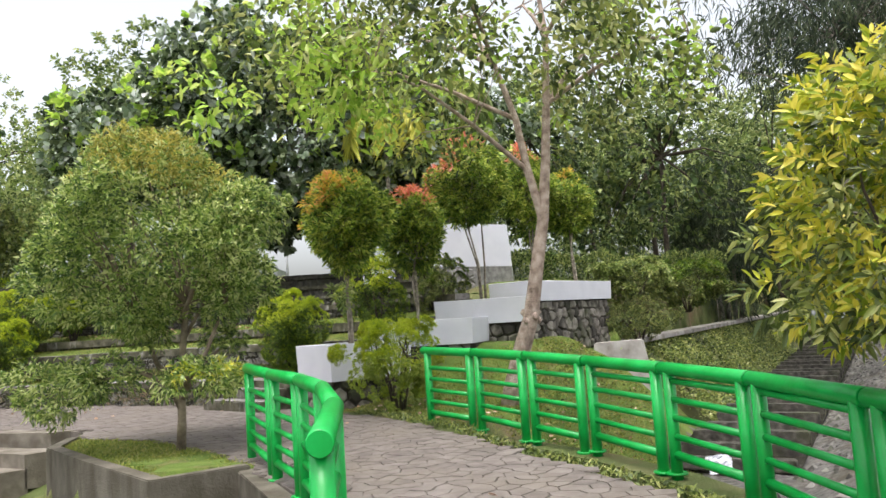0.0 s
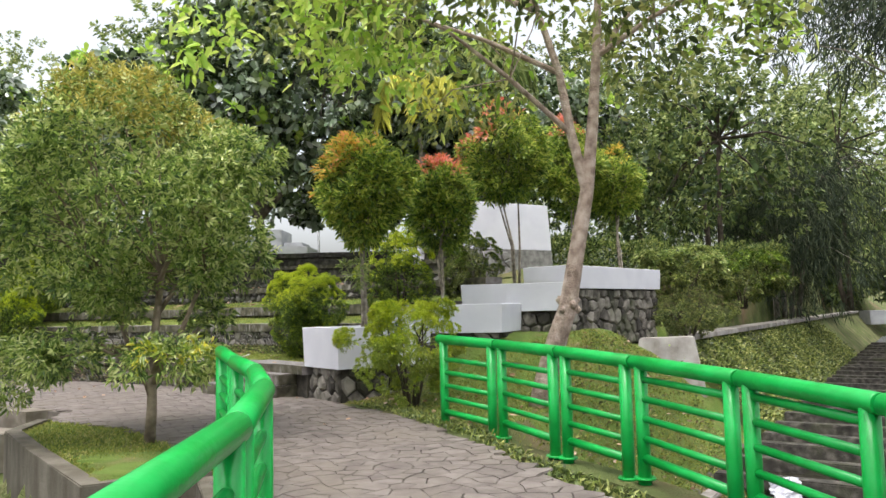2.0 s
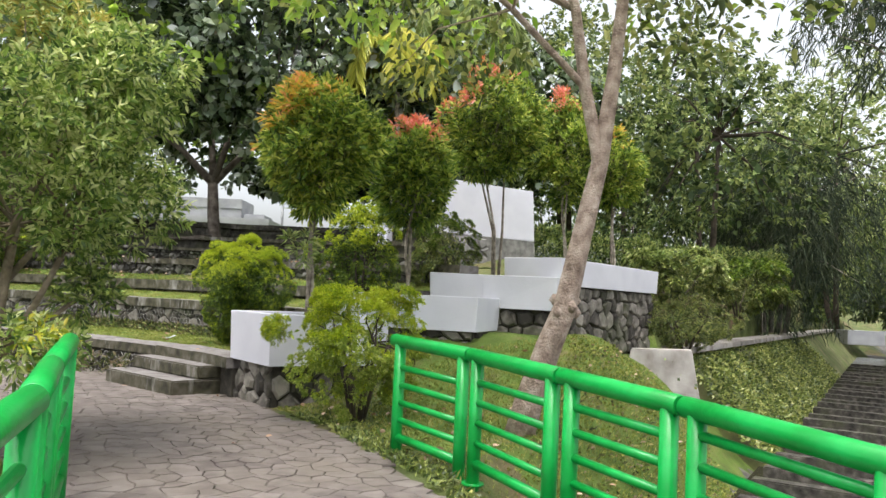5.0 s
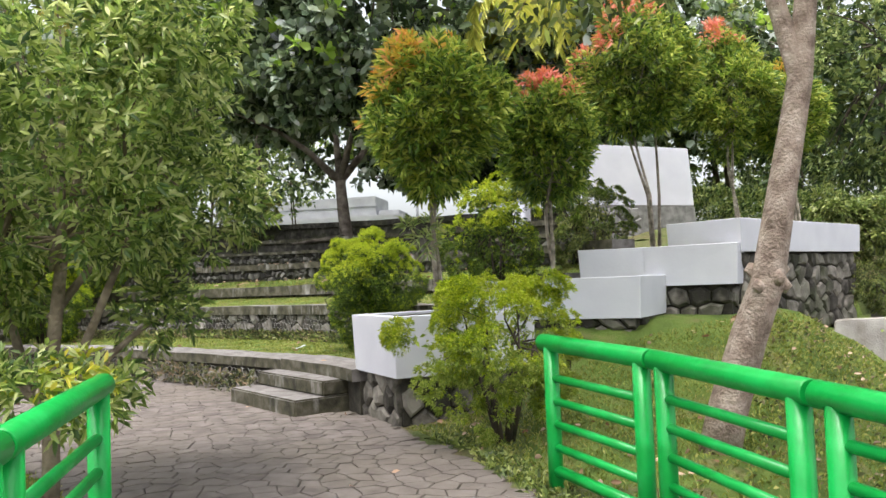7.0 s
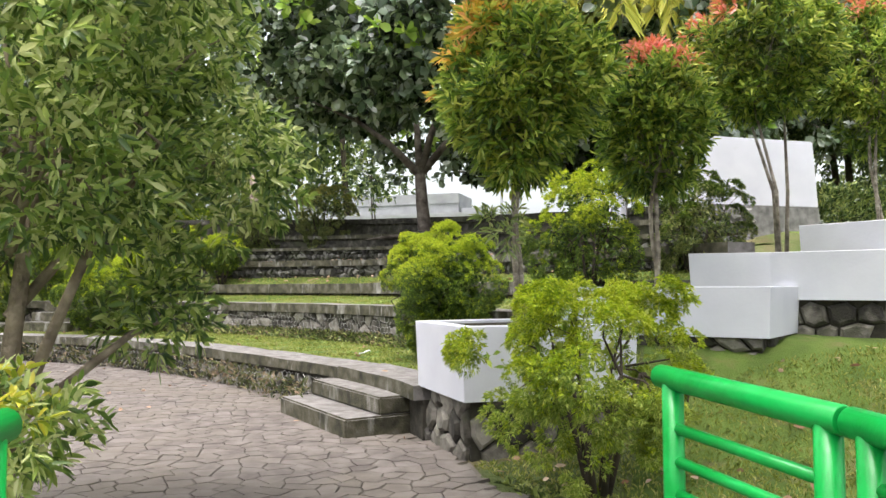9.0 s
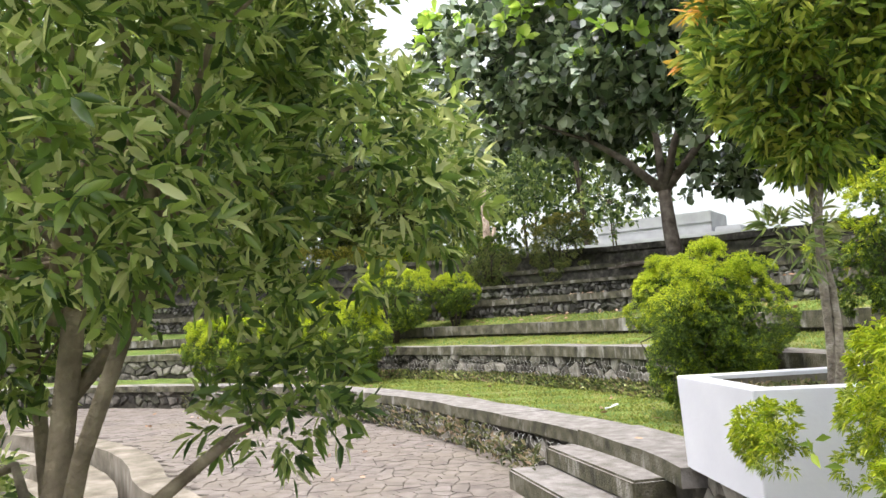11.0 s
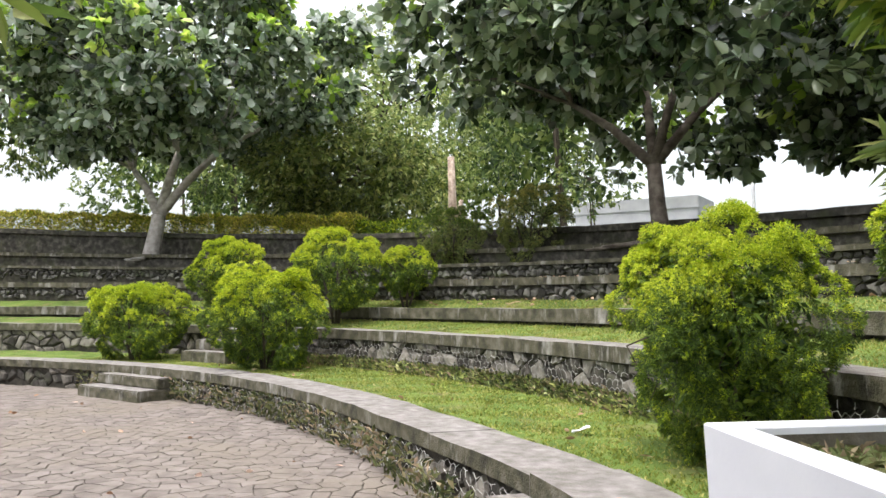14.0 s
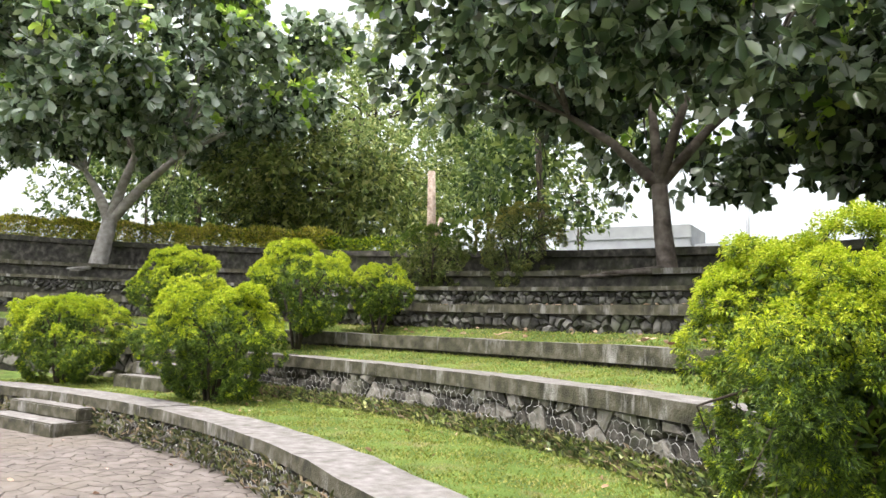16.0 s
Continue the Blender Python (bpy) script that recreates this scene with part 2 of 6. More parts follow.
M_BARKU = mat("umber_bark", [(0.3, (0.05, 0.04, 0.032)), (0.5, (0.115, 0.095, 0.08)), (0.72, (0.2, 0.175, 0.15))], 6, 0.9, 0.7, 30)
M_BARKT = mat("tan_bark", [(0.3, (0.1, 0.078, 0.055)), (0.5, (0.2, 0.16, 0.115)), (0.72, (0.33, 0.275, 0.2))], 8, 0.9, 0.7, 35, bump_dist=0.03)
M_BARKS = mat("silver_bark", [(0.3, (0.22, 0.2, 0.18)), (0.5, (0.36, 0.335, 0.31)), (0.72, (0.5, 0.475, 0.44))], 6, 0.9, 0.7, 30)
M_BARKL = mat("pale_grey_bark", [(0.3, (0.13, 0.115, 0.095)), (0.5, (0.29, 0.25, 0.205)), (0.72, (0.45, 0.41, 0.35))], 14, 0.9, 0.9, 50, second=(0.12, 0.095, 0.07), second_scale=6, second_at=(0.5, 0.7), streak=0.3, bump_dist=0.03)
M_BARKD = mat("dark_bark", [(0.3, (0.035, 0.028, 0.022)), (0.7, (0.1, 0.08, 0.06))], 6, 0.9, 0.6, 30)
M_METAL = mat("grey_post_metal", [(0.3, (0.35, 0.36, 0.37)), (0.7, (0.5, 0.5, 0.5))], 3, 0.5, 0.05, metal=0.6)
M_GREYW = mat("grey_white_render", [(0.3, (0.3, 0.31, 0.33)), (0.7, (0.4, 0.41, 0.43))], 2, 0.8, 0.2, 20)

L_DEEP = leaf_mat("glossy_deep_leaf", [(0.014, 0.03, 0.009), (0.045, 0.085, 0.023), (0.11, 0.175, 0.055), (0.24, 0.33, 0.14)], 0.26, 0.25, 1.0)
# pale grey-green stands in for the sky's sheen on glossy fig leaves
L_SHEEN = leaf_mat("sky_sheen_leaf", [(0.05, 0.1, 0.035), (0.17, 0.27, 0.115), (0.33, 0.45, 0.25), (0.5, 0.6, 0.42)], 0.32, 0.3, 1.0)
L_FIGY = leaf_mat("young_fig_leaf", [(0.2, 0.4, 0.035), (0.33, 0.55, 0.06), (0.48, 0.64, 0.12)], 0.36, 0.6)
L_MID = leaf_mat("mid_green_leaf", [(0.035, 0.06, 0.012), (0.09, 0.145, 0.025), (0.18, 0.255, 0.04), (0.36, 0.42, 0.11)], 0.36, 0.4, 0.5)
L_OLIVE = leaf_mat("olive_leaf", [(0.12, 0.155, 0.022), (0.23, 0.27, 0.035), (0.35, 0.37, 0.05), (0.48, 0.47, 0.09)], 0.42, 0.38)
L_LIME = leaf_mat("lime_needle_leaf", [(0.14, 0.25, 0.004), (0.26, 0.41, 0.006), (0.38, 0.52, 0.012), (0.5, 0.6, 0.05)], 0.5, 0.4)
L_YELLOW = leaf_mat("yellow_leaf", [(0.14, 0.25, 0.015), (0.32, 0.42, 0.025), (0.52, 0.55, 0.04), (0.64, 0.64, 0.1)], 0.4, 0.45)
L_ORANGE = leaf_mat("orange_young_leaf", [(0.32, 0.38, 0.04), (0.5, 0.48, 0.05), (0.62, 0.46, 0.06), (0.64, 0.36, 0.1)], 0.42, 0.5)
L_RED = leaf_mat("red_young_leaf", [(0.42, 0.3, 0.05), (0.55, 0.24, 0.07), (0.66, 0.24, 0.12), (0.7, 0.36, 0.22)], 0.45, 0.35)
L_FAR = leaf_mat("distant_leaf", [(0.02, 0.046, 0.011), (0.055, 0.105, 0.022), (0.12, 0.195, 0.038), (0.27, 0.36, 0.085)], 0.45, 0.35, 0.35)
L_LIGHT = leaf_mat("light_green_leaf", [(0.07, 0.13, 0.025), (0.14, 0.23, 0.045), (0.24, 0.34, 0.08), (0.36, 0.45, 0.13)], 0.5, 0.4)
L_FEATHER = leaf_mat("feathery_needle", [(0.02, 0.036, 0.016), (0.048, 0.078, 0.03), (0.1, 0.14, 0.055)], 0.6, 0.2, 0.2)
L_PALM = leaf_mat("yellow_palm_leaf", [(0.3, 0.38, 0.04), (0.47, 0.54, 0.06), (0.6, 0.64, 0.1)], 0.42, 0.35)
L_GRASS = leaf_mat("grass_blade", [(0.085, 0.135, 0.016), (0.155, 0.22, 0.026), (0.24, 0.295, 0.045), (0.35, 0.36, 0.1)], 0.6, 0.3, 0.2)
L_FRESH = leaf_mat("fresh_green_leaf", [(0.08, 0.14, 0.022), (0.16, 0.26, 0.045), (0.28, 0.39, 0.08), (0.45, 0.52, 0.18)], 0.33, 0.4, 0.6)
L_BROAD = leaf_mat("shade_tree_leaf", [(0.034, 0.082, 0.012), (0.122, 0.228, 0.032), (0.27, 0.395, 0.07), (0.51, 0.61, 0.22)], 0.3, 0.75, 0.6)
L_WEED = leaf_mat("scrubby_weed", [(0.03, 0.045, 0.012), (0.075, 0.1, 0.025), (0.13, 0.145, 0.045), (0.24, 0.2, 0.1)], 0.6, 0.25, 0.2)
L_DRY = leaf_mat("dry_fallen_leaf", [(0.2, 0.12, 0.05), (0.4, 0.3, 0.15), (0.6, 0.5, 0.3)], 0.7, 0.1, 0.2)

# ---- terrain ----
CHANNEL = [(60.0, 97.5), (24.6, 39.4), (7.4, 11.1), (5.0, 6.6), (3.2, 3.0), (1.0, 0.2), (-2.5, -0.6), (-6.5, 1.0), (-12.0, 0.0)]
EDGE = [(-1.33, 8.44), (-0.69, 7.95), (-0.19, 6.97), (0.3, 6.42), (0.55, 5.82), (0.98, 5.05), (1.4, 4.16), (1.85, 2.9), (2.35, 1.75), (2.85, 0.4), (3.12, -1.2), (3.15, -3.0), (3.15, -9.0)]
LEFT_EDGE = [(0.75, -9.0), (0.72, -2.4), (0.62, -1.1), (0.1, 1.1), (-0.8, 3.1), (-1.7, 4.35), (-2.7, 5.55), (-4.1, 6.35)]
PATH_POLY = [(-4.5, 8.0), (-3.2, 9.2), (-2.2, 8.7)] + EDGE + LEFT_EDGE
LAWN = [(-0.8, 3.1), (-1.7, 4.35), (-2.7, 5.55), (-4.1, 6.35), (-3.95, 5.35), (-2.9, 4.1), (-1.6, 2.55)]


def seg_dist(x, y, a, b):
    ax, ay, bx, by = *a, *b
    dx, dy = bx - ax, by - ay
    t = np.clip(((x - ax) * dx + (y - ay) * dy) / (dx * dx + dy * dy), 0, 1)
    px, py = ax + t * dx - x, ay + t * dy - y
    side = (x - ax) * dy - (y - ay) * dx
    return np.hypot(px, py), np.sign(side)


def channel_at(x, y):
    """Distance from the channel's middle line, and the side: +1 is the far, gravelly bank."""
    best, side = np.full(np.shape(x), 1e9), np.zeros(np.shape(x))
    for a, b in zip(CHANNEL[:-1], CHANNEL[1:]):
        d, s = seg_dist(x, y, b, a)
        side = np.where(d < best, s, side)
        best = np.minimum(best, d)
    return best, side


def inside(x, y, poly):
    x, y = np.asarray(x, float), np.asarray(y, float)
    hit = np.zeros(x.shape, bool)
    for (x1, y1), (x2, y2) in zip(poly, poly[1:] + poly[:1]):
        cross = (y1 > y) != (y2 > y)
        with np.errstate(divide="ignore", invalid="ignore"):
            hit ^= cross & (x < (x2 - x1) * (y - y1) / (y2 - y1) + x1)
    return hit


def edge_dist(x, y, line):
    best = np.full(np.shape(x), 1e9)
    for a, b in zip(line[:-1], line[1:]):
        best = np.minimum(best, seg_dist(x, y, a, b)[0])
    return best


def ground_z(x, y):
    x, y = np.asarray(x, float), np.asarray(y, float)
    r, ang = np.hypot(x - CX, y - CY), np.degrees(np.arctan2(y - CY, x - CX))
    ang = np.where(ang < -90, ang + 360, ang)
    # open ground, rising behind the planters
    z = 0.1 * sstep(5.5, 7.5, y) + 0.8 * sstep(7.6, 10.4, y + 0.1 * x) + 1.0 * sstep(12.5, 17.0, y) + 0.5 * sstep(17, 40, y)
    z = z + 0.04 * np.sin(x * 1.7 + 0.6 * y) * np.cos(y * 1.3)
    z = z * sstep(0.0, 1.8, edge_dist(x, y, EDGE))
    # under the terraces, and the upper ground behind them
    terr = np.interp(r, [13, 15.2, 15.6, 16.6, 17.1, 17.8, 18.6, 19, 20, 20.6, 21.2, 22.0], [-0.2, 0.0, 0.6, 0.8, 1.0, 1.5, 1.6, 2.0, 2.1, 2.3, 2.5, 2.75])
    w = sstep(37, 54, ang)
    z = np.where((r > 13) & (ang > 30), z * (1 - w) + terr * w, z)
    z = np.where((r <= 13.0) & (r > 9.3) & (ang > 20), -0.06, z)
    z = np.where((r > 12.9) & (r < 15.4) & (ang > 35) & (x < -0.5), np.minimum(z, np.interp(r, [13.7, 14.0, 15.4], [-0.08, 0.3, 0.38])), z)
    z = np.where(inside(x, y, PATH_POLY), -0.06, z)
    # bowl of the amphitheatre
    z = np.where((r < 9.3 + 1.1 * (1 - sstep(36, 62, ang))) & ~inside(x, y, LAWN) & ~inside(x, y, PATH_POLY) & (ang > -60), np.minimum(z, np.interp(r, [7.0, 10.0], [-1.6, -0.6])), z)
    low = (x < 0.9) & (x > -9) & (y < 3.4) & ~inside(x, y, LAWN) & ~inside(x, y, PATH_POLY)
    z = np.where(low & (y > -9), np.minimum(z, -1.15), z)
    # the channel with its two banks
    d, side = channel_at(x, y)
    up = y > 4.0
    lawn_bank = np.where(y > 11.0, -1.55 + sstep(0.7, 3.0, d) * 2.1, -1.5 + sstep(0.7, 3.2, d) * 2.4)
    far_bank = -1.5 + np.clip((d - 1.35) * 0.4, 0, 2.2) + 0.05 * np.sin(3.1 * x) * np.sin(2.7 * y)
    near_bank = -1.5 + np.clip((d - 1.3) * 2.2, 0, 4)
    bank = np.where(side > 0, np.where(y > -1.0, far_bank, near_bank), np.where(up, lawn_bank, near_bank))
    right = side > 0
    z = np.where(right & (x > 3.2), np.minimum(bank, -0.1 + 0.72 * sstep(2.0, 7.0, y)), np.where(d < 3.3, np.minimum(z, bank), z))
    return z


def build_terrain():
    def axis(lo, hi, step, far):
        inner = np.arange(lo, hi + step / 2, step)
        grow = np.cumsum(step * 1.35 ** np.arange(1, 40))
        grow = grow[grow < far]
        return np.concatenate([lo - grow[::-1], inner, hi + grow])
    xs, ys = axis(-26, 30, 0.25, 900), axis(-12, 45, 0.25, 900)
    X, Y = np.meshgrid(xs, ys)
    V = np.stack([X.ravel(), Y.ravel(), ground_z(X, Y).ravel()], 1)
    nx, ny = len(xs), len(ys)
    i = (np.arange(ny - 1)[:, None] * nx + np.arange(nx - 1)[None]).ravel()
    F = np.stack([i, i + 1, i + nx + 1, i + nx], 1)
    me = smooth(mesh_np("ground", V, F))
    me.materials.append(M_EARTH)
    me.materials.append(M_GRASS)
    me.materials.append(M_GRAVEL)
    c = V[F].mean(1)
    d, side = channel_at(c[:, 0], c[:, 1])
    r = np.hypot(c[:, 0] - CX, c[:, 1] - CY)
    idx = np.zeros(len(F), np.int32)
    idx[inside(c[:, 0], c[:, 1], LAWN)] = 1
    idx[(c[:, 1] > 5.6) & (c[:, 1] < 14) & (c[:, 0] > 0.8) & (side < 0)] = 1
    idx[(r > 22) & (c[:, 0] < 6)] = 1
    idx[(side > 0) & (c[:, 0] > 3.0) & (d < 9) & (c[:, 1] < 60)] = 2
    idx[d < 1.0] = 2
    idx[(c[:, 0] > 18) & (c[:, 1] > 36) & (side >= 0)] = 2
    me.polygons.foreach_set("material_index", idx)
    me.update()
    tagged(new("ground", me), "mossy earth and worn grass with a grey rubble bank", "ground", kind="structure")


build_terrain()


def ring_strip(r0, r1, z0, z1, a0, a1, step=1.5, tilt=0.0, flare=0.0):
    """A curved block between two radii and two heights; tilt: rise for each degree past 70; flare: how far its start swings out."""
    n = max(2, int((a1 - a0) / step))
    verts, faces = [], []
    for i in range(n + 1):
        a = a0 + (a1 - a0) * i / n
        w = 0.006 * math.sin(i * 1.7) + 0.004 * math.sin(i * 4.1)
        for r, z in ((r0, z0), (r1, z0), (r1, z1 + w), (r0, z1 + w)):
            verts.append(ring_pt(r + flare * (1 - float(sstep(36, 58, a))), a, z + tilt * (a - 70)))
    for i in range(n):
        for k in range(4):
            p, q = i * 4 + k, i * 4 + (k + 1) % 4
            faces.append((p, q, q + 4, p + 4))
    faces += [(0, 1, 2, 3), (n * 4 + 3, n * 4 + 2, n * 4 + 1, n * 4)]
    return verts, faces


# terraces: foot radius, foot level, top level, cap depth, cap height, first angle, gabion face
TILT = [0, 0, 0.0, 0.002, 0.005, 0.006, 0.012]
TERRACES = [
    (13.0, 0.0, 0.47, 0.56, 0.13, 36.0, True),
    (15.45, 0.45, 1.08, 0.5, 0.16, 39.5, True),
    (16.8, 1.2, 1.46, 0.45, 0.2, 38.0, False),
    (17.9, 1.6, 1.99, 0.4, 0.13, 39.0, True),
    (18.9, 2.0, 2.33, 0.4, 0.07, 44.0, True),
    (20.2, 2.33, 2.72, 0.35, 0.1, 50.0, False),
    (21.4, 2.72, 3.2, 0.4, 0.14, 53.0, False),
]
END = 176.0


def build_terraces():
    for i, (r, z0, z1, cap, ch, a0, gab) in enumerate(TERRACES):
        dark = i >= 5
        tilt, flare = TILT[i], (0.55 if i == 0 else 0.0)
        # caps are cast in lengths with a thin joint between them
        root = thing("terrace_wall", (0, 0, 0), "weathered curved terrace retaining wall with concrete cap" if not dark else "dark weathered curved terrace wall at the top", "retaining wall", "terrace walls", "structure")
        part("wall_core", join_py("wall_core", [ring_strip(r + 0.06, r + cap + 0.1, z0 - 0.25, z1 - ch, a0, END, tilt=tilt, flare=flare)]), M_DARKC if dark or not gab else M_MORTAR, root)
        a = a0
        rng = random.Random(40 + i)
        while a < END - 1:
            b = min(END, a + rng.uniform(7, 10))
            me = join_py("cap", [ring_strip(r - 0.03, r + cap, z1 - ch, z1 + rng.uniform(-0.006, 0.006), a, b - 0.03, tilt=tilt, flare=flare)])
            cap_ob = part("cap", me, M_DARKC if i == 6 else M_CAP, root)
            # front faces painted darker than the tops, moss and shade in one colour
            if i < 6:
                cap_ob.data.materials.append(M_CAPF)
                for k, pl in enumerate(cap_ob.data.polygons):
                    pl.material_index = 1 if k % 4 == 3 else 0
            a = b
        # the grass strip behind the cap
        if i + 1 < len(TERRACES):
            rn, zn = TERRACES[i + 1][0], TERRACES[i + 1][1]
            n = 150
            verts, faces = [], []
            for k in range(n + 1):
                ang = a0 + (END - a0) * k / n
                for q in range(5):
                    f = q / 4
                    fl, rise = flare * (1 - float(sstep(36, 58, ang))), tilt * (ang - 70)
                    verts.append(ring_pt(r + fl * (1 - f) + cap - 0.02 + (rn + 0.1 - r - cap) * f, ang, (z1 + rise - 0.03) * (1 - f) + (zn + rise + 0.01) * f + 0.015 * math.sin(k * 1.3 + q * 2)))
            for k in range(n):
                for q in range(4):
                    p = k * 5 + q
                    faces.append((p, p + 1, p + 6, p + 5))
            structure("lawn_terrace", smooth(mesh_py("lawn_terrace", verts, faces)), M_GRASS if i < 4 else M_EARTH, "short green grass strip on a curved terrace", "grass")


build_terraces()


def bowl_steps():
    for k in range(6):
        r1 = 9.55 - 0.48 * k
        z1 = -0.004 - 0.21 * k
        structure("bowl_step", join_py("bowl_step", [ring_strip(r1 - (0.35 if k == 0 else 0.52), r1, z1 - 0.5, z1, 40 if k else 43, 178, flare=1.0)]), M_BOWL, "worn curved concrete step going down to the water", "step")


bowl_steps()


def flat_poly(name, poly, z, material, label, category, depth=0.25):
    bm = bmesh.new()
    prism(bm, poly, z - depth, z)
    return structure(name, bm, material, label, category)


def paving_bed():
    flat_poly("bridge_deck", PATH_POLY, -0.022, M_JOINT, "sandy bed of the stone path over the bridge", "path", 0.3)
    structure("plaza_bed", join_py("plaza_bed", [ring_strip(9.5, 13.1, -0.3, -0.026, 36, 178, flare=0.98)]), M_JOINT, "sandy bed of the round plaza", "plaza")


paving_bed()
flat_poly("lawn_patch", LAWN, -0.03, M_GRASS, "small grass patch behind a concrete retaining wall", "grass", 0.2)


# ---- concrete edges round the lawn patch and the channel ----
def wall_run(line, thick, z0, z1):
    """A wall along a plan line, as one closed ribbon."""
    n = len(line)
    left, right = [], []
    for i, p in enumerate(line):
        a, b = Vector(line[max(i - 1, 0)]), Vector(line[min(i + 1, n - 1)])
        d = (b - a).normalized()
        o = Vector((-d.y, d.x)) * thick / 2
        left.append(Vector(p) + o)
        right.append(Vector(p) - o)
    bm = bmesh.new()
    prism(bm, [tuple(v) for v in left] + [tuple(v) for v in right[::-1]], z0, z1, bevel=0.012)
    return bm


structure("retaining_wall", wall_run([(-4.15, 6.3), (-3.98, 5.35), (-2.95, 4.08), (-1.62, 2.5), (-0.85, 3.0)], 0.16, -1.7, 0.015), M_CONC, "stained grey concrete retaining wall", "wall")
structure("bridge_beam", wall_run([(-0.85, 2.95), (0.0, 1.05), (0.5, -1.1), (0.62, -2.4), (0.65, -9)], 0.2, -0.7, -0.03), M_CONC, "grey concrete edge beam of the bridge", "beam")
structure("bridge_beam", wall_run([(1.05, 5.3), (1.66, 4.3), (2.2, 3.4), (2.7, 2.5), (3.1, 1.4), (3.36, 0.2), (3.4, -1.2), (3.4, -9)], 0.34, -0.8, -0.07), M_EARTH, "earth-covered edge beam of the bridge", "beam")


# ---- green railings ----
def rail_section(p0, p1, group):
    """One railing bay: two posts, a heavy handrail, a foot rail and four rods."""
    p0, p1 = Vector(p0), Vector(p1)
    base = Vector((p0.x, p0.y, 0))
    root = thing("railing", base, "green painted tubular steel bridge railing bay", "railing", group)
    d = Vector((p1.x - p0.x, p1.y - p0.y, 0))
    length = d.length
    d.normalize()

    def at(s, z):
        return d * s + Vector((0, 0, z + (p1.z - p0.z) * s / length))
    top = p0.z
    part("handrail", capped_tube([at(-0.02, top - 0.055), at(length - 0.045, top - 0.055)], 0.055, 20), M_GREEN, root)
    s0, s1 = 0.085, length - 0.115
    for s in (s0, s1):
        part("post", smooth_tube([at(s, -0.22), at(s, top - 0.07)], 0.05, 14), M_GREEN, root)
        part("base_plate", smooth_tube([at(s, -0.03), at(s, -0.012)], 0.085, 12), M_GREEN, root)
    part("foot_rail", smooth_tube([at(s0, 0.13), at(s1, 0.13)], 0.036, 12), M_GREEN, root)
    for z in (0.28, 0.43, 0.58, 0.73):
        part("rod", smooth_tube([at(s0, z), at(s1, z)], 0.026, 10), M_GREEN, root)


def capped_tube(path, radius, sides):
    """A tube with slightly rounded end discs."""
    a, b = Vector(path[0]), Vector(path[-1])
    d = (b - a).normalized() * 0.006
    me = mesh_py("tube", *tube([a, a + d, b - d, b], [radius * 0.9, radius, radius, radius * 0.9], sides))
    for p in me.polygons:
        p.use_smooth = len(p.vertices) == 4
    return me


def smooth_tube(path, radius, sides):
    me = mesh_py("tube", *tube(path, radius, sides))
    for p in me.polygons:
        p.use_smooth = len(p.vertices) == 4
    return me


RAIL_R = [(0.99, 5.52, 1.01), (1.63, 4.6, 0.975), (2.14, 3.5, 0.95), (2.63, 2.66, 0.905), (3.02, 1.42, 0.88), (3.27, 0.25, 0.86), (3.3, -1.1, 0.86), (3.3, -2.4, 0.87)]
RAIL_L = [(-0.96, 3.6, 1.01), (-0.43, 2.33, 0.99), (0.0, 1.36, 0.985), (0.34, 0.3, 0.98), (0.56, -0.85, 0.97), (0.67, -2.15, 0.965)]
for a, b in zip(RAIL_R[:-1], RAIL_R[1:]):
    rail_section(a, b, "railing of the bridge, channel side")
for a, b in zip(RAIL_L[:-1], RAIL_L[1:]):
    rail_section(a, b, "railing of the bridge, bowl side")


# ---- steps at the first terrace ----
def stair(at, away, count, width, rise, tread, z0, label, start=0.0):
    """Solid steps going up in the direction away, from the middle of their front foot."""
    away = Vector((*away, 0)).normalized()
    along = Vector((-away.y, away.x, 0))
    root = thing("stairs", (at[0], at[1], z0), label, "stairs", "short terrace stairs")
    for k in range(count):
        f, w = k * tread, width / 2 - 0.02 * k
        poly = [tuple((away * u + along * v).xy) for u, v in ((f, -w), (f, w), (count * tread + 0.1, w), (count * tread + 0.1, -w))]
        bm = bmesh.new()
        prism(bm, poly, k * rise + (0.002 if k else -0.1), (k + 1) * rise, bevel=0.018)
        st = part("step", bm, M_CAP, root)
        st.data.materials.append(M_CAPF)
        # upright faces take the cap fronts' colour, stains and painted-in shade together
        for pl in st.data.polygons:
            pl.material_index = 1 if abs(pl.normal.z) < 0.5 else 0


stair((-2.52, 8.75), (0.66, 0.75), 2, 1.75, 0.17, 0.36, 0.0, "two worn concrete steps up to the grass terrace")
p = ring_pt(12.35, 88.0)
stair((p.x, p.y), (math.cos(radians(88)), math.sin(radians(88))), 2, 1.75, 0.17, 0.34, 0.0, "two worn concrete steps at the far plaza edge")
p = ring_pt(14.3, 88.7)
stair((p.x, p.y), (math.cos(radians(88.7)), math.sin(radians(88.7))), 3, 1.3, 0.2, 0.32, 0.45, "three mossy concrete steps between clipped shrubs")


# ---- white planters on rubble plinths, the white pedestal ----
def inset_poly(poly, t):
    n = len(poly)
    out = []
    c = Vector((sum(p[0] for p in poly) / n, sum(p[1] for p in poly) / n))
    for i in range(n):
        a, b, d = Vector(poly[i - 1]), Vector(poly[i]), Vector(poly[(i + 1) % n])
        e1, e2 = (b - a).normalized(), (d - b).normalized()
        n1, n2 = Vector((-e1.y, e1.x)), Vector((-e2.y, e2.x))
        if n1.dot(c - b) < 0:
            n1, n2 = -n1, -n2
        m = (n1 + n2).normalized()
        out.append(tuple(b + m * t / max(0.4, m.dot(n1))))
    return out


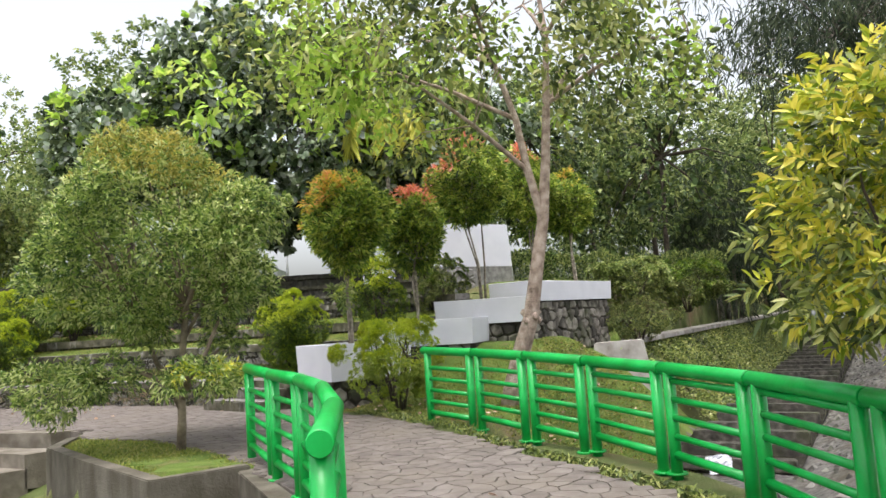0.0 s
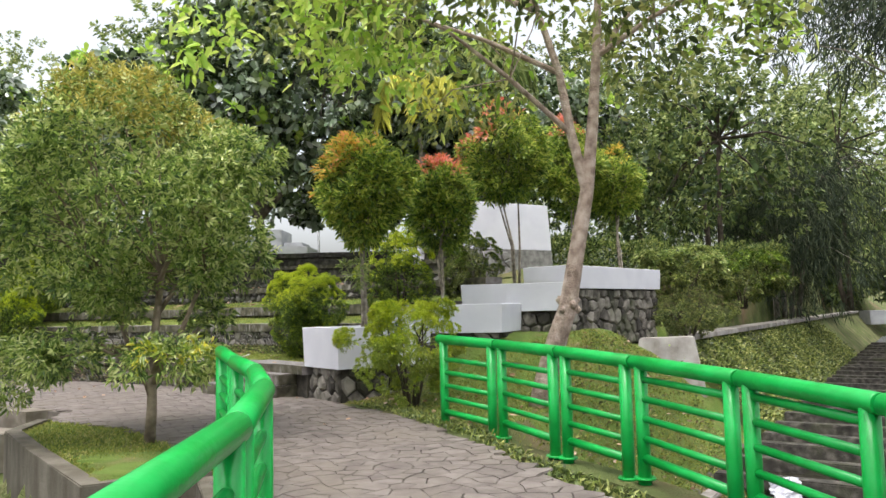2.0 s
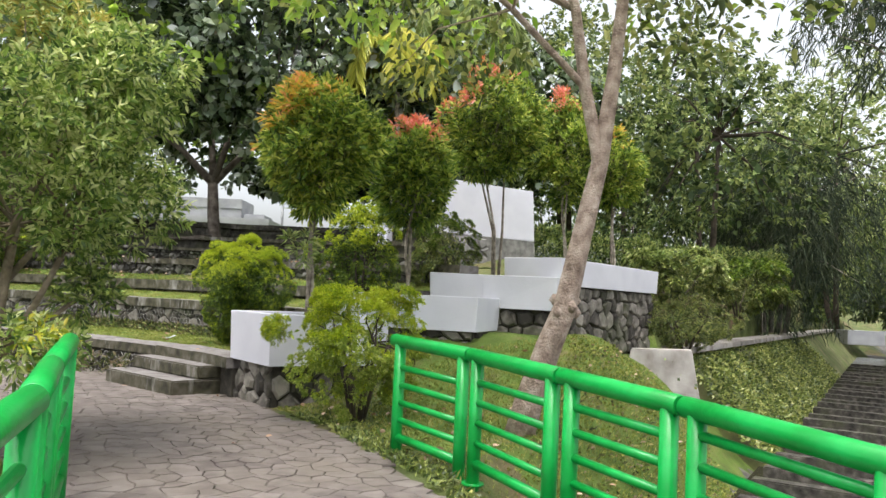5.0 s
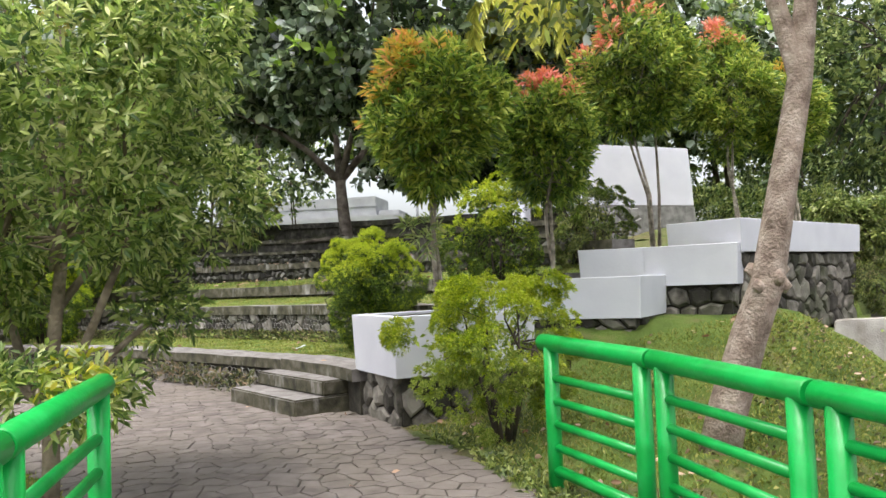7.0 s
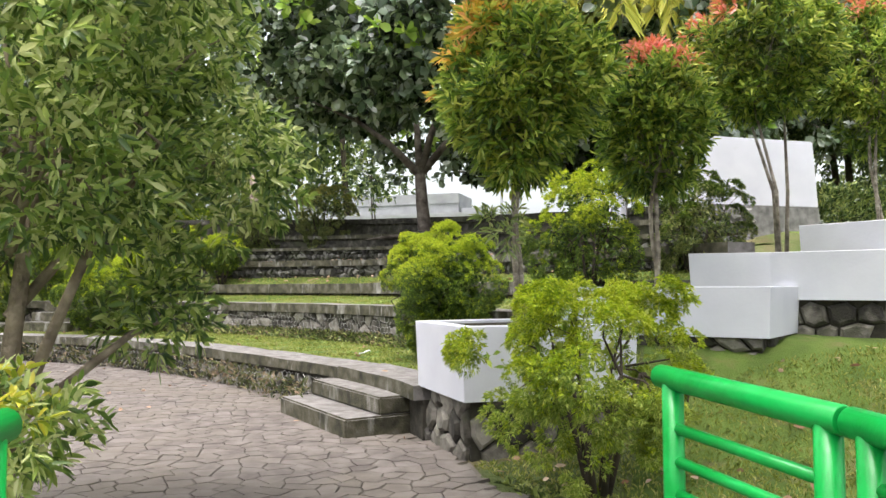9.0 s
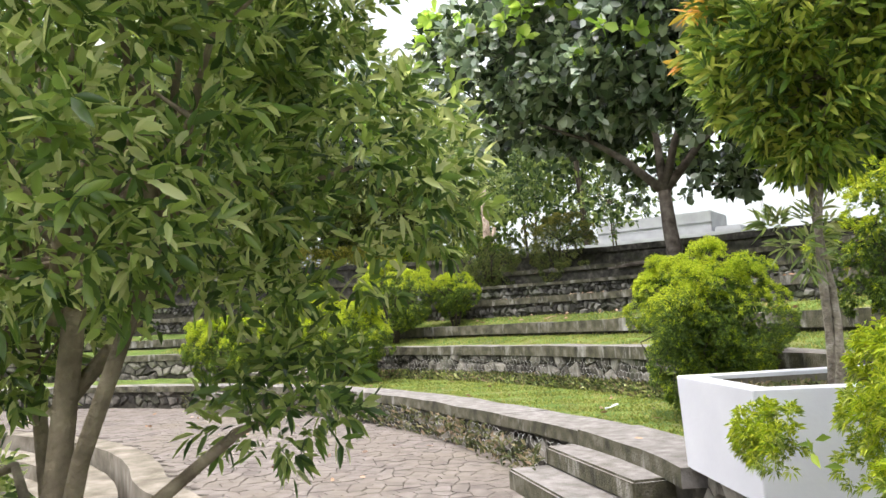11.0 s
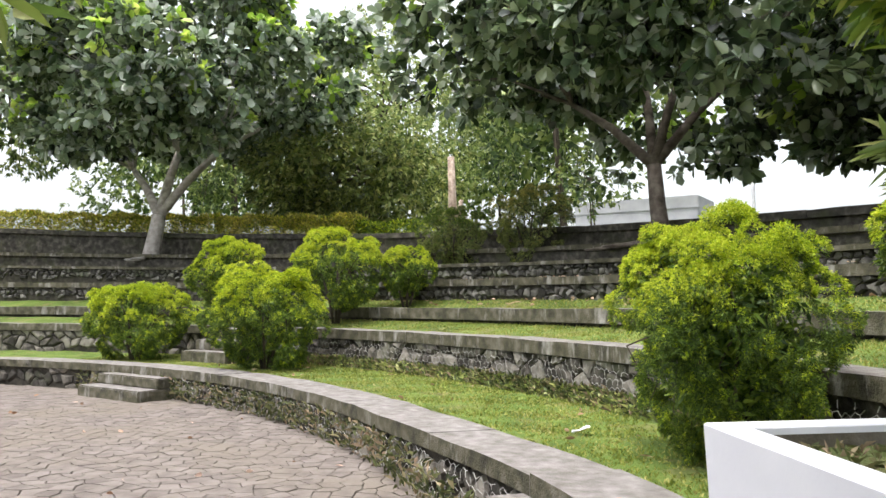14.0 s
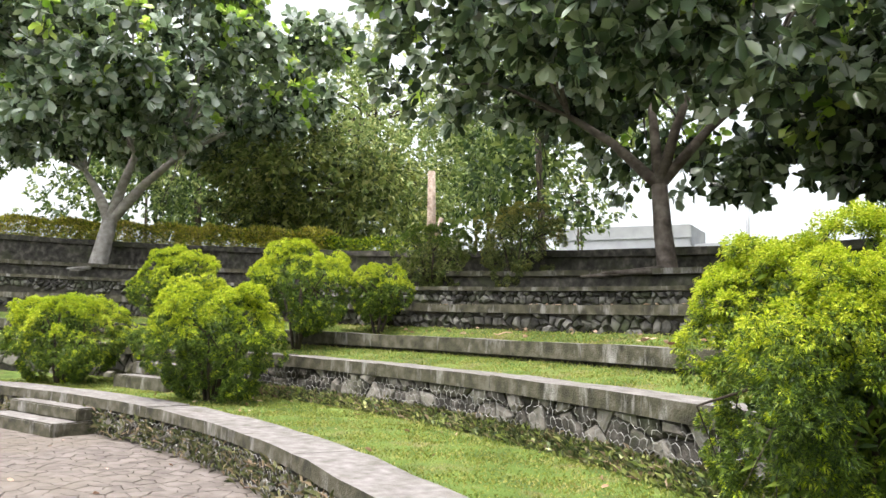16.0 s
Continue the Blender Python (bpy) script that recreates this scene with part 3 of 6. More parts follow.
def hex_cells(u0, u1, v0, v1, su, sv, rng, jitter=0.28, phase=0.0):
    """Irregular six-sided cells that share their jittered corners. Gives a list of corner lists."""
    cells, memo = [], {}

    def corner(k):
        if k not in memo:
            memo[k] = (rng.uniform(-jitter, jitter) * su, rng.uniform(-jitter, jitter) * sv)
        return memo[k]
    j0, j1 = math.floor(v0 / sv) - 1, math.ceil(v1 / sv) + 1
    i0, i1 = math.floor(u0 / su) - 1, math.ceil(u1 / su) + 1
    for j in range(j0, j1):
        for i in range(i0, i1):
            cu, cv = (i + 0.5 * (j % 2)) * su, j * sv
            pts = []
            for du, dv in ((0, -4), (3, -2), (3, 2), (0, 4), (-3, 2), (-3, -2)):
                key = (2 * i + (j % 2) + (1 if du > 0 else -1 if du < 0 else 0), 6 * j + dv)
                o = corner(key)
                pts.append((cu + du / 6 * su + o[0], cv + dv / 6 * sv + o[1]))
            c = (sum(p[0] for p in pts) / 6, sum(p[1] for p in pts) / 6)
            if u0 <= c[0] <= u1 and v0 <= c[1] <= v1:
                cells.append((c, pts))
    return cells


def cell_piece(c, pts, gap, depth, rng, round_=0.7, tip=0.12):
    """A flat-lying stone over its cell: foot, swelling shoulder and top. Local to c, thickness along z."""
    n = len(pts)
    verts, faces = [], []
    lean = (rng.uniform(-tip, tip), rng.uniform(-tip, tip))
    for k, (z, s) in enumerate(((-depth, 1.0), (depth * 0.35, 0.97), (depth, round_))):
        for p in pts:
            d = Vector((p[0] - c[0], p[1] - c[1]))
            ln = max(d.length, 1e-4)
            q = d * max(0.1, (ln - gap) / ln) * s
            verts.append((q.x, q.y, z + (lean[0] * q.x + lean[1] * q.y if k == 2 else 0)))
    for k in range(2):
        for i in range(n):
            a, b = k * n + i, k * n + (i + 1) % n
            faces.append((a, b, b + n, a + n))
    faces.append(tuple(range(2 * n, 3 * n)))
    return verts, faces


def stone_facing(parent, p0, p1, z0, z1, size, rng, limit=10**9, proud=0.04, piece=None):
    """Rubble stones on an upright face from p0 to p1 (in the parent's own space), each a part of its own."""
    a, b = Vector((*p0, 0)), Vector((*p1, 0))
    u = (b - a).normalized()
    length = (b - a).length
    nrm = Vector((u.y, -u.x, 0))
    m = Matrix((u, Vector((0, 0, 1)), nrm)).transposed().to_4x4()
    rest = []
    for c, pts in hex_cells(0, length, z0, z1, size, size * 0.82, rng, 0.2):
        pts = [(min(max(x, 0), length), min(max(y, z0), z1)) for x, y in pts]
        v, f = cell_piece(c, pts, 0.012, proud, rng, 0.72)
        place = Matrix.Translation(a + u * c[0] + Vector((0, 0, c[1]))) @ m
        if limit > 0:
            ob = part("stone", mesh_py("stone", v, f), piece or M_STONE_O, parent)
            ob.matrix_local = place
            limit -= 1
        else:
            rest.append(([place @ Vector(q) for q in v], f))
    if rest:
        tagged(part("stone_rest", join_py("stone_rest", rest), M_STONE, parent), kind="stuff")


def planter(poly, z0, z1, plinth_z, faces, label, soil=0.08, seed=1, batter=0.03):
    """A white rendered trough over a rubble plinth. faces: which sides of the plinth carry stones."""
    rng = random.Random(seed)
    n = len(poly)
    c = (sum(p[0] for p in poly) / n, sum(p[1] for p in poly) / n)
    local = [(p[0] - c[0], p[1] - c[1]) for p in poly]
    root = thing("planter", (c[0], c[1], 0), label, "planter", "stepped white planters")
    inner = inset_poly(local, 0.13)
    bm = bmesh.new()
    rings = []
    foot = [((Vector(p) * (1 - batter / max(Vector(p).length, 0.1)))) for p in local]
    for ringpts, z in ((foot, z0), (local, z1), (inner, z1), (inner, z1 - 0.03)):
        rings.append([bm.verts.new((q[0], q[1], z)) for q in ringpts])
    for r0, r1 in zip(rings[:-1], rings[1:]):
        for i in range(n):
            bm.faces.new((r0[i], r0[(i + 1) % n], r1[(i + 1) % n], r1[i]))
    bm.faces.new(rings[0][::-1])
    sharp = [e for e in bm.edges if abs(e.verts[0].co.z - z1) < 1e-4 and abs(e.verts[1].co.z - z1) < 1e-4 or abs(e.verts[0].co.xy.length - e.verts[1].co.xy.length) < 0.2 and abs(e.verts[0].co.z - e.verts[1].co.z) > 0.2]
    bmesh.ops.bevel(bm, geom=sharp, offset=0.006, segments=1, affect="EDGES")
    part("trough", bm, M_WHITE, root)
    # inner faces in dark concrete: dirt and the recess's shade in one colour
    bm = bmesh.new()
    low, high = [bm.verts.new((q[0], q[1], z1 - 0.32)) for q in inner], [bm.verts.new((q[0], q[1], z1 - 0.03)) for q in inner]
    for i in range(n):
        bm.faces.new((high[i], high[(i + 1) % n], low[(i + 1) % n], low[i]))
    part("lining", bm, M_CONC, root, "stained concrete inside, its colour darkened for shade")
    bm = bmesh.new()
    prism(bm, [(p[0] * 1.0, p[1] * 1.0) for p in inset_poly(local, 0.12)], z1 - 0.28, z1 - soil)
    part("soil", bm, M_EARTH, root, "grassy soil filling the trough")
    if plinth_z < z0:
        bm = bmesh.new()
        prism(bm, inset_poly(local, 0.12), plinth_z - 0.4, z0 + 0.01)
        part("plinth", bm, M_MORTAR, root, "dark rubble stone plinth")
        pl = inset_poly(local, 0.1)
        for i in faces:
            stone_facing(root, pl[i], pl[(i + 1) % n], plinth_z - 0.1, z0 - 0.005, 0.27, rng)
    return root


planter([(-1.27, 8.43), (-0.56, 7.5), (0.75, 8.35), (0.0, 9.62)], 0.47, 1.07, 0.0, (0, 1), "white painted concrete planter on a rubble plinth beside the steps", seed=3)
planter([(-0.14, 9.75), (1.9, 9.25), (2.3, 10.35), (0.2, 11.2)], 0.9, 1.38, 0.75, (0, 1), "white painted concrete planter, second of the rising row", seed=4)
planter([(1.2, 10.4), (2.02, 10.35), (3.1, 9.98), (3.55, 11.1), (1.5, 12.0)], 1.24, 1.74, 0.8, (0, 1, 2), "white painted concrete planter, third of the rising row", seed=5)
planter([(2.36, 10.72), (3.16, 10.06), (5.46, 12.98), (4.6, 14.0), (2.9, 12.9)], 1.63, 2.04, 0.6, (1, 2), "long white painted concrete planter, highest of the row", seed=6)


def pedestal():
    root = thing("pedestal", (2.3, 16.4, 1.2), "white painted statue-less pedestal on a grey stone base", "pedestal")
    bm = bmesh.new()
    prism(bm, [(-1.2, -1.12), (1.22, 0.45), (0.4, 1.8), (-1.0, 1.0)], 1.6, 2.82, batter=0.07, bevel=0.02)
    part("block", bm, M_WHITE, root)
    base = [(-1.02, -1.2), (1.27, 0.36), (0.4, 1.9), (-1.05, 1.1)]
    bm = bmesh.new()
    prism(bm, base, 0.0, 1.6, batter=0.12)
    part("stone_base", bm, M_STONEL, root, "grey rubble stone base")
    rng = random.Random(9)
    stone_facing(root, base[0], (0.1, -0.44), 0.2, 1.55, 0.3, rng, proud=0.06, piece=M_STONEL)
    bm = bmesh.new()
    prism(bm, [(-1.02, -1.2), (-0.85, -1.05), (-0.95, 1.0), (-1.1, 0.9)], 0.0, 1.25, batter=0.3, bevel=0.04)
    part("buttress", bm, M_STONEL, root, "sloping rubble buttress")
    bm = bmesh.new()
    prism(bm, [(-3.0, 0.0), (-2.2, -0.18), (-2.1, 0.12), (-2.9, 0.3)], 1.3, 1.95, bevel=0.02)
    part("side_block", bm, M_WHITE, root, "low white side block")


pedestal()


# ---- channel: sloped mossy wall, wing wall, weir steps ----
def channel_parts():
    root = thing("channel_wall", (0, 0, 0), "mossy sloped concrete channel wall with a pale coping", "wall", kind="structure")
    ax = Vector((0.52, 0.854))
    lf = Vector((-0.854, 0.52))
    o = Vector((7.4, 11.1))
    segs = [(1.2, 6.5), (6.53, 12.2), (12.36, 22.0), (22.03, 40.0)]
    for s0, s1 in segs:
        bm = bmesh.new()
        sec = []
        for s in (s0, s1):
            q = []
            for off, z in ((0.5, -1.6), (2.2, 0.42), (2.2, 0.55), (2.6, 0.55), (2.6, -1.6)):
                w = o + ax * s + lf * off
                q.append(bm.verts.new((w.x, w.y, z)))
            sec.append(q)
        for k in range(5):
            bm.faces.new((sec[0][k], sec[0][(k + 1) % 5], sec[1][(k + 1) % 5], sec[1][k]))
        bm.faces.new(sec[0])
        bm.faces.new(sec[1][::-1])
        part("wall_panel", bm, M_MOSSC, root)
        bm = bmesh.new()
        prism(bm, [tuple(o + ax * s + lf * f) for s, f in ((s0, 2.12), (s1, 2.12), (s1, 2.7), (s0, 2.7))], 0.53, 0.65, bevel=0.015)
        part("coping", bm, M_PALEC, root, "pale worn coping")
    bm = bmesh.new()
    prism(bm, [(4.72, 11.95), (5.9, 12.35), (6.05, 12.75), (4.85, 12.4)], -0.6, 0.64, batter=0.25, bevel=0.02)
    part("wing_wall", bm, M_PALEC, root, "pale grey concrete wing wall")
    for k in range(26):
        s = -3.5 + k * 1.25
        z = -1.5 + 0.018 * k
        bm = bmesh.new()
        prism(bm, [tuple(o + ax * (s + u) + lf * f) for u, f in ((0, -1.45), (0.28, -1.45), (0.28, 0.7), (0, 0.7))], z - 0.3, z + 0.24 + 0.02 * (k % 3), bevel=0.02)
        structure("weir_step", bm, M_DARKC, "dark wet concrete weir step across the channel", "weir")
    kerb = thing("channel_kerb", (0, 0, 0), "pale broken concrete kerb stones above the channel", "kerb", kind="structure")
    for x, y in ((4.35, 7.35), (4.68, 7.88), (5.0, 8.42), (5.33, 8.95)):
        bm = bmesh.new()
        z = float(ground_z(x, y)) + 0.05
        prism(bm, [(x - 0.02, y - 0.34), (x + 0.3, y + 0.18), (x + 0.12, y + 0.3), (x - 0.2, y - 0.22)], z - 0.3, z, bevel=0.02)
        part("kerb_stone", bm, M_PALEC, kerb)
    V = [(o + ax * s + lf * f) for s in (-3.6, 40.0) for f in (-1.5, 0.9)]
    me = mesh_py("water", [(V[0].x, V[0].y, -1.43), (V[1].x, V[1].y, -1.43), (V[3].x, V[3].y, -1.0), (V[2].x, V[2].y, -1.0)], [(0, 1, 2, 3)])
    structure("water", me, M_WATER, "shallow murky water in the channel", "water")
    me = mesh_py("water", [(-20, -6, -1.3), (5.2, -6, -1.3), (5.2, 6, -1.3), (-20, 6, -1.3)], [(0, 1, 2, 3)])
    structure("water", me, M_WATER, "still murky water under the bridge", "water")


M_MOSSC = mat("mossy_concrete", [(0.3, (0.06, 0.06, 0.03)), (0.5, (0.12, 0.13, 0.05)), (0.7, (0.2, 0.19, 0.1))], 1.8, 0.95, 0.6, 30, second=(0.09, 0.13, 0.03), second_scale=0.8, second_at=(0.48, 0.65))
channel_parts()


# ---- plants ----
def leaf_mesh(name, P, D, length, width, rng, fold=0.25, droop=0.0, simple=False, blunt=False):
    """Folded six-cornered leaves at P that point along D; simple: four corners, for fine foliage; blunt: widest towards the tip."""
    n = len(P)
    D = D / np.maximum(np.linalg.norm(D, axis=1, keepdims=True), 1e-6)
    R = rng.normal(size=(n, 3))
    S = np.cross(D, R)
    S /= np.maximum(np.linalg.norm(S, axis=1, keepdims=True), 1e-6)
    U = np.cross(S, D)
    flip = np.where(U[:, 2:3] < 0, -1, 1)
    U, S = U * flip, S * flip
    L = length * rng.uniform(0.65, 1.25, (n, 1))
    W = width * rng.uniform(0.75, 1.2, (n, 1))
    dn = np.array([[0, 0, -1.0]]) * droop * L
    if simple:
        V = np.stack([P, P + D * L * 0.45 + S * W * 0.5 + U * W * fold, P + D * L + dn, P + D * L * 0.45 - S * W * 0.5 + U * W * fold], 1)
        i = np.arange(n)[:, None] * 4
        return mesh_np(name, V.reshape(-1, 3), np.concatenate([i + [0, 1, 2], i + [0, 2, 3]], 0))
    w1, w2 = (0.36, 0.52) if blunt else (0.46, 0.38)
    s2 = 0.74 if blunt else 0.68
    V = np.empty((n, 6, 3), np.float32)
    V[:, 0] = P
    V[:, 1] = P + D * L * 0.3 + S * W * w1 + U * W * fold
    V[:, 2] = P + D * L * s2 + S * W * w2 + U * W * fold + dn * 0.5
    V[:, 3] = P + D * L + dn
    V[:, 4] = P + D * L * s2 - S * W * w2 + U * W * fold + dn * 0.5
    V[:, 5] = P + D * L * 0.3 - S * W * w1 + U * W * fold
    i = np.arange(n)[:, None] * 6
    F = np.concatenate([i + [0, 1, 2, 3], i + [0, 3, 4, 5]], 0)
    return mesh_np(name, V.reshape(-1, 3), F)


def clumps(rng, centre, radii, count, shell=0.45, lump=0.18, low=-1.0):
    """Middles of leaf clumps in an uneven ellipsoid, thicker towards its skin."""
    d = rng.normal(size=(count * 3, 3))
    d /= np.linalg.norm(d, axis=1, keepdims=True)
    d = d[d[:, 2] > low][:count]
    bump = 1 + lump * np.sin(3.1 * d[:, :1] * 2 + 1.3) * np.cos(2.7 * d[:, 1:2] * 2) + lump * rng.normal(size=(len(d), 1)) * 0.6
    k = shell + (1 - shell) * rng.uniform(0, 1, (len(d), 1)) ** 0.6
    return np.asarray(centre) + d * k * bump * np.asarray(radii), d


def crown_leaves(rng, C, D, per, spread, out=0.9, up=0.3, wild=0.7):
    P = np.repeat(C, per, 0) + rng.normal(size=(len(C) * per, 3)) * spread
    d = np.repeat(D, per, 0) * out + rng.normal(size=(len(C) * per, 3)) * wild + [0, 0, up]
    return P, d


def rosettes(rng, C, D, per, out=0.5, wild=0.35):
    """Leaves that spread from one tip, as on a fig or pandanus twig."""
    n = len(C)
    P = np.repeat(C, per, 0)
    d = rng.normal(size=(n * per, 3))
    d /= np.linalg.norm(d, axis=1, keepdims=True)
    d = d + np.repeat(D, per, 0) * out + [0, 0, 0.25]
    return P + d * 0.03 + rng.normal(size=P.shape) * 0.02, d


def lobed(rng, centre, radii, lobes, count, size=0.45, low=-0.8, squash=0.85, inner=0.2):
    """Shoot tips on the skins of many rounded lobes that make up a crown, with gaps between them."""
    radii, centre = np.asarray(radii, float), np.asarray(centre, float)
    k = np.arange(lobes) + 0.5
    zz = 1 - 2 * k / lobes
    ph = k * 2.39996 + rng.uniform(0, TAU)
    L = np.stack([np.sqrt(1 - zz * zz) * np.cos(ph), np.sqrt(1 - zz * zz) * np.sin(ph), zz], 1)
    L += rng.normal(size=L.shape) * 0.16
    L = L[L[:, 2] > low]
    lc = L * (1 - size * rng.uniform(0.75, 1.05, (len(L), 1))) * radii
    lr = size * rng.uniform(0.7, 1.2, (len(L), 1)) * radii
    n = int(count * 1.5)
    pick = rng.integers(0, len(L), n)
    d = rng.normal(size=(n, 3))
    d /= np.linalg.norm(d, axis=1, keepdims=True)
    keep = (d * L[pick]).sum(1) > -0.25
    pick, d = pick[keep][:count], d[keep][:count]
    depth = 0.72 + 0.3 * rng.uniform(0, 1, (len(d), 1)) ** 0.5
    deep = rng.uniform(0, 1, (len(d), 1)) < inner
    depth = np.where(deep, rng.uniform(0.1, 0.7, depth.shape), depth)
    C = centre + lc[pick] + d * lr[pick] * depth * [1, 1, squash]
    D = d * 0.7 + L[pick] * 0.4
    D /= np.maximum(np.linalg.norm(D, axis=1, keepdims=True), 1e-6)
    return C, D


def shoots(rng, C, D, per, twig, splay=0.9, up=0.35):
    """Leaves set round the end of a short twig that starts at C and points along D."""
    n = len(C) * per
    A = np.repeat(D, per, 0) + [0, 0, up] + np.repeat(rng.normal(size=C.shape) * 0.3, per, 0)
    A /= np.maximum(np.linalg.norm(A, axis=1, keepdims=True), 1e-6)
    R = rng.normal(size=(n, 3))
    R -= A * (R * A).sum(1, keepdims=True)
    R /= np.maximum(np.linalg.norm(R, axis=1, keepdims=True), 1e-6)
    s = rng.uniform(0, 1, (n, 1))
    return np.repeat(C, per, 0) + A * s * twig + R * 0.008, A * (0.35 + 0.6 * s) + R * splay


def inner_leaves(rng, C, centre, n, leaf, keep=(0.45, 0.9)):
    """Older leaves deep in a crown, behind its outer shoots."""
    k = rng.integers(0, len(C), n)
    P = np.asarray(centre) + (C[k] - np.asarray(centre)) * rng.uniform(keep[0], keep[1], (n, 1)) + rng.normal(size=(n, 3)) * leaf[0] * 0.4
    return leaf_mesh("inner_leaves", P, rng.normal(size=(n, 3)), leaf[0], leaf[1], rng, 0.15, 0.1, True)


def tufts(rng, C, D, per, size, up=0.5):
    """Shoot tips over the outer half of small rounded tufts round C. Gives the tips, their directions and how far each lies towards the tuft's top."""
    n = len(C) * per
    u = rng.normal(size=(n, 3))
    u /= np.linalg.norm(u, axis=1, keepdims=True)
    axis = D + [0, 0, up]
    axis /= np.linalg.norm(axis, axis=1, keepdims=True)
    A = np.repeat(axis, per, 0)
    u = np.where((u * A).sum(1, keepdims=True) < -0.15, -u, u)
    R = np.repeat(size * rng.uniform(0.7, 1.3, (len(C), 1)), per, 0) * rng.uniform(0.55, 1.0, (n, 1)) ** 0.5
    return np.repeat(C, per, 0) + u * R, u * 0.8 + A * 0.5, (u * A).sum(1)


def limbs(rng, start, targets, r0, r1, sides=6, sag=0.12):
    out = []
    s = Vector(start)
    for t in targets:
        t = Vector(t)
        mid = s.lerp(t, 0.5) + Vector((rng.normal() * 0.12, rng.normal() * 0.12, sag * (t - s).length))
        q = [s, s.lerp(mid, 0.5), mid, mid.lerp(t, 0.5), t]
        out.append(tube(q, [r0, r0 * 0.8, (r0 + r1) / 2, r1 * 1.3, r1], sides, False))
    return out


def tree(name, base, label, trunk_paths, bark, crown, category="tree", group="", seed=1):
    """trunk_paths: (path, radii) in the tree's own space. crown: list of (part name, mesh, material, label)."""
    root = thing(name, base, label, category, group)
    part("trunk", smooth(join_py("trunk", [tube(p, r, 10) for p, r in trunk_paths])), bark, root)
    for nm, me, m, lb in crown:
        part(nm, me, m, root, lb)
    return root


def lens_leaves(name, base, label, centre, radii, main, tips, leaf, count, per, spread, bark, stems, seed, tip_share=0.2, tip_low=0.1, category="tree", group="", rose=False, low=-1.0, tip_name="young_leaves", droop=0.12, up=0.3, stem_r=0.04, tip_label="", lobes=14, lobe=0.45, splay=0.9, simple=False, joined=False, tip_dir=None, taper=0.0, twigs=26, core=0, core_leaf=None, core_mat=None, core_keep=(0.45, 0.88), tuft=0, tuft_size=0.08, trim=None):
    """A woody plant: stems that fork into the crown, a crown of clumped leaves, and younger leaves at its tips. Own space, foot at 0."""
    rng = np.random.default_rng(seed)
    C, D = lobed(rng, centre, radii, lobes, count // tuft if tuft else count, lobe, low)
    crest = None
    if tuft:
        h = (C[:, 2] - centre[2]) / radii[2]
        C[:, 2] = centre[2] + radii[2] * np.where(h > 0.45, 0.45 + (h - 0.45) * 0.45, h) * 1.3
        C, D, crest = tufts(rng, C, D, tuft, tuft_size)
    if trim:
        keep = trim(C)
        C, D = C[keep], D[keep]
    high = (C[:, 2] - centre[2]) / radii[2]
    if taper:
        C[:, :2] = np.array(centre[:2]) + (C[:, :2] - centre[:2]) * (1.06 - taper * (2.8 if tuft else 1) * np.maximum(0, -high) - taper * np.maximum(0, high - 0.25))[:, None]
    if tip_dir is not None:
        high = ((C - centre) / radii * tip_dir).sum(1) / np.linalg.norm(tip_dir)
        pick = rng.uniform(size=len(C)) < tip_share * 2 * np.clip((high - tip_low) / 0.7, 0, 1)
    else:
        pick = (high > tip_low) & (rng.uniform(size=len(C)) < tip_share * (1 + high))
    # tip-coloured leaves are likelier high up and on each tuft's crest
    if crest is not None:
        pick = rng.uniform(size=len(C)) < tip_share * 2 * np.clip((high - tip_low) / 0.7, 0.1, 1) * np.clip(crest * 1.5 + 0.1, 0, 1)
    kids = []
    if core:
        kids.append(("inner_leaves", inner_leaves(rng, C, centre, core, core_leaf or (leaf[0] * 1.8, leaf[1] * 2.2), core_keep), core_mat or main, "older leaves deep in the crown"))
    for nm, sel, m, lb in (("crown", ~pick, main, ""), (tip_name, pick, tips, tip_label)):
        if sel.sum() == 0 or m is None:
            continue
        P, d = rosettes(rng, C[sel] + (D[sel] * 0.06 if nm != "crown" else 0), D[sel], per) if rose else shoots(rng, C[sel], D[sel], per, spread, splay, up)
        kids.append((nm, leaf_mesh(nm, P, d, leaf[0], leaf[1], rng, 0.22, droop, simple), m, lb))
    paths = [(p, r) for p, r in stems]
    root = tree(name, base, label, paths, bark, kids, category, group)
    pick = rng.choice(len(C), min(len(C), twigs), replace=False)
    tops = [Vector(p[-1]) for p, _ in stems]
    tw = []
    for k in pick:
        t = Vector(C[k])
        s = min(tops, key=lambda q: (q - t).length)
        tw += limbs(rng, s, [t], stem_r * 0.55, stem_r * 0.12, 5)
    if joined:
        tagged(part("branch", smooth(join_py("branch", tw)), bark, root), kind="stuff")
    else:
        for q in tw:
            part("branch", smooth(join_py("branch", [q])), bark, root)
    return root


def bent(points, r0, r1):
    n = len(points)
    return points, [r0 + (r1 - r0) * i / (n - 1) for i in range(n)]


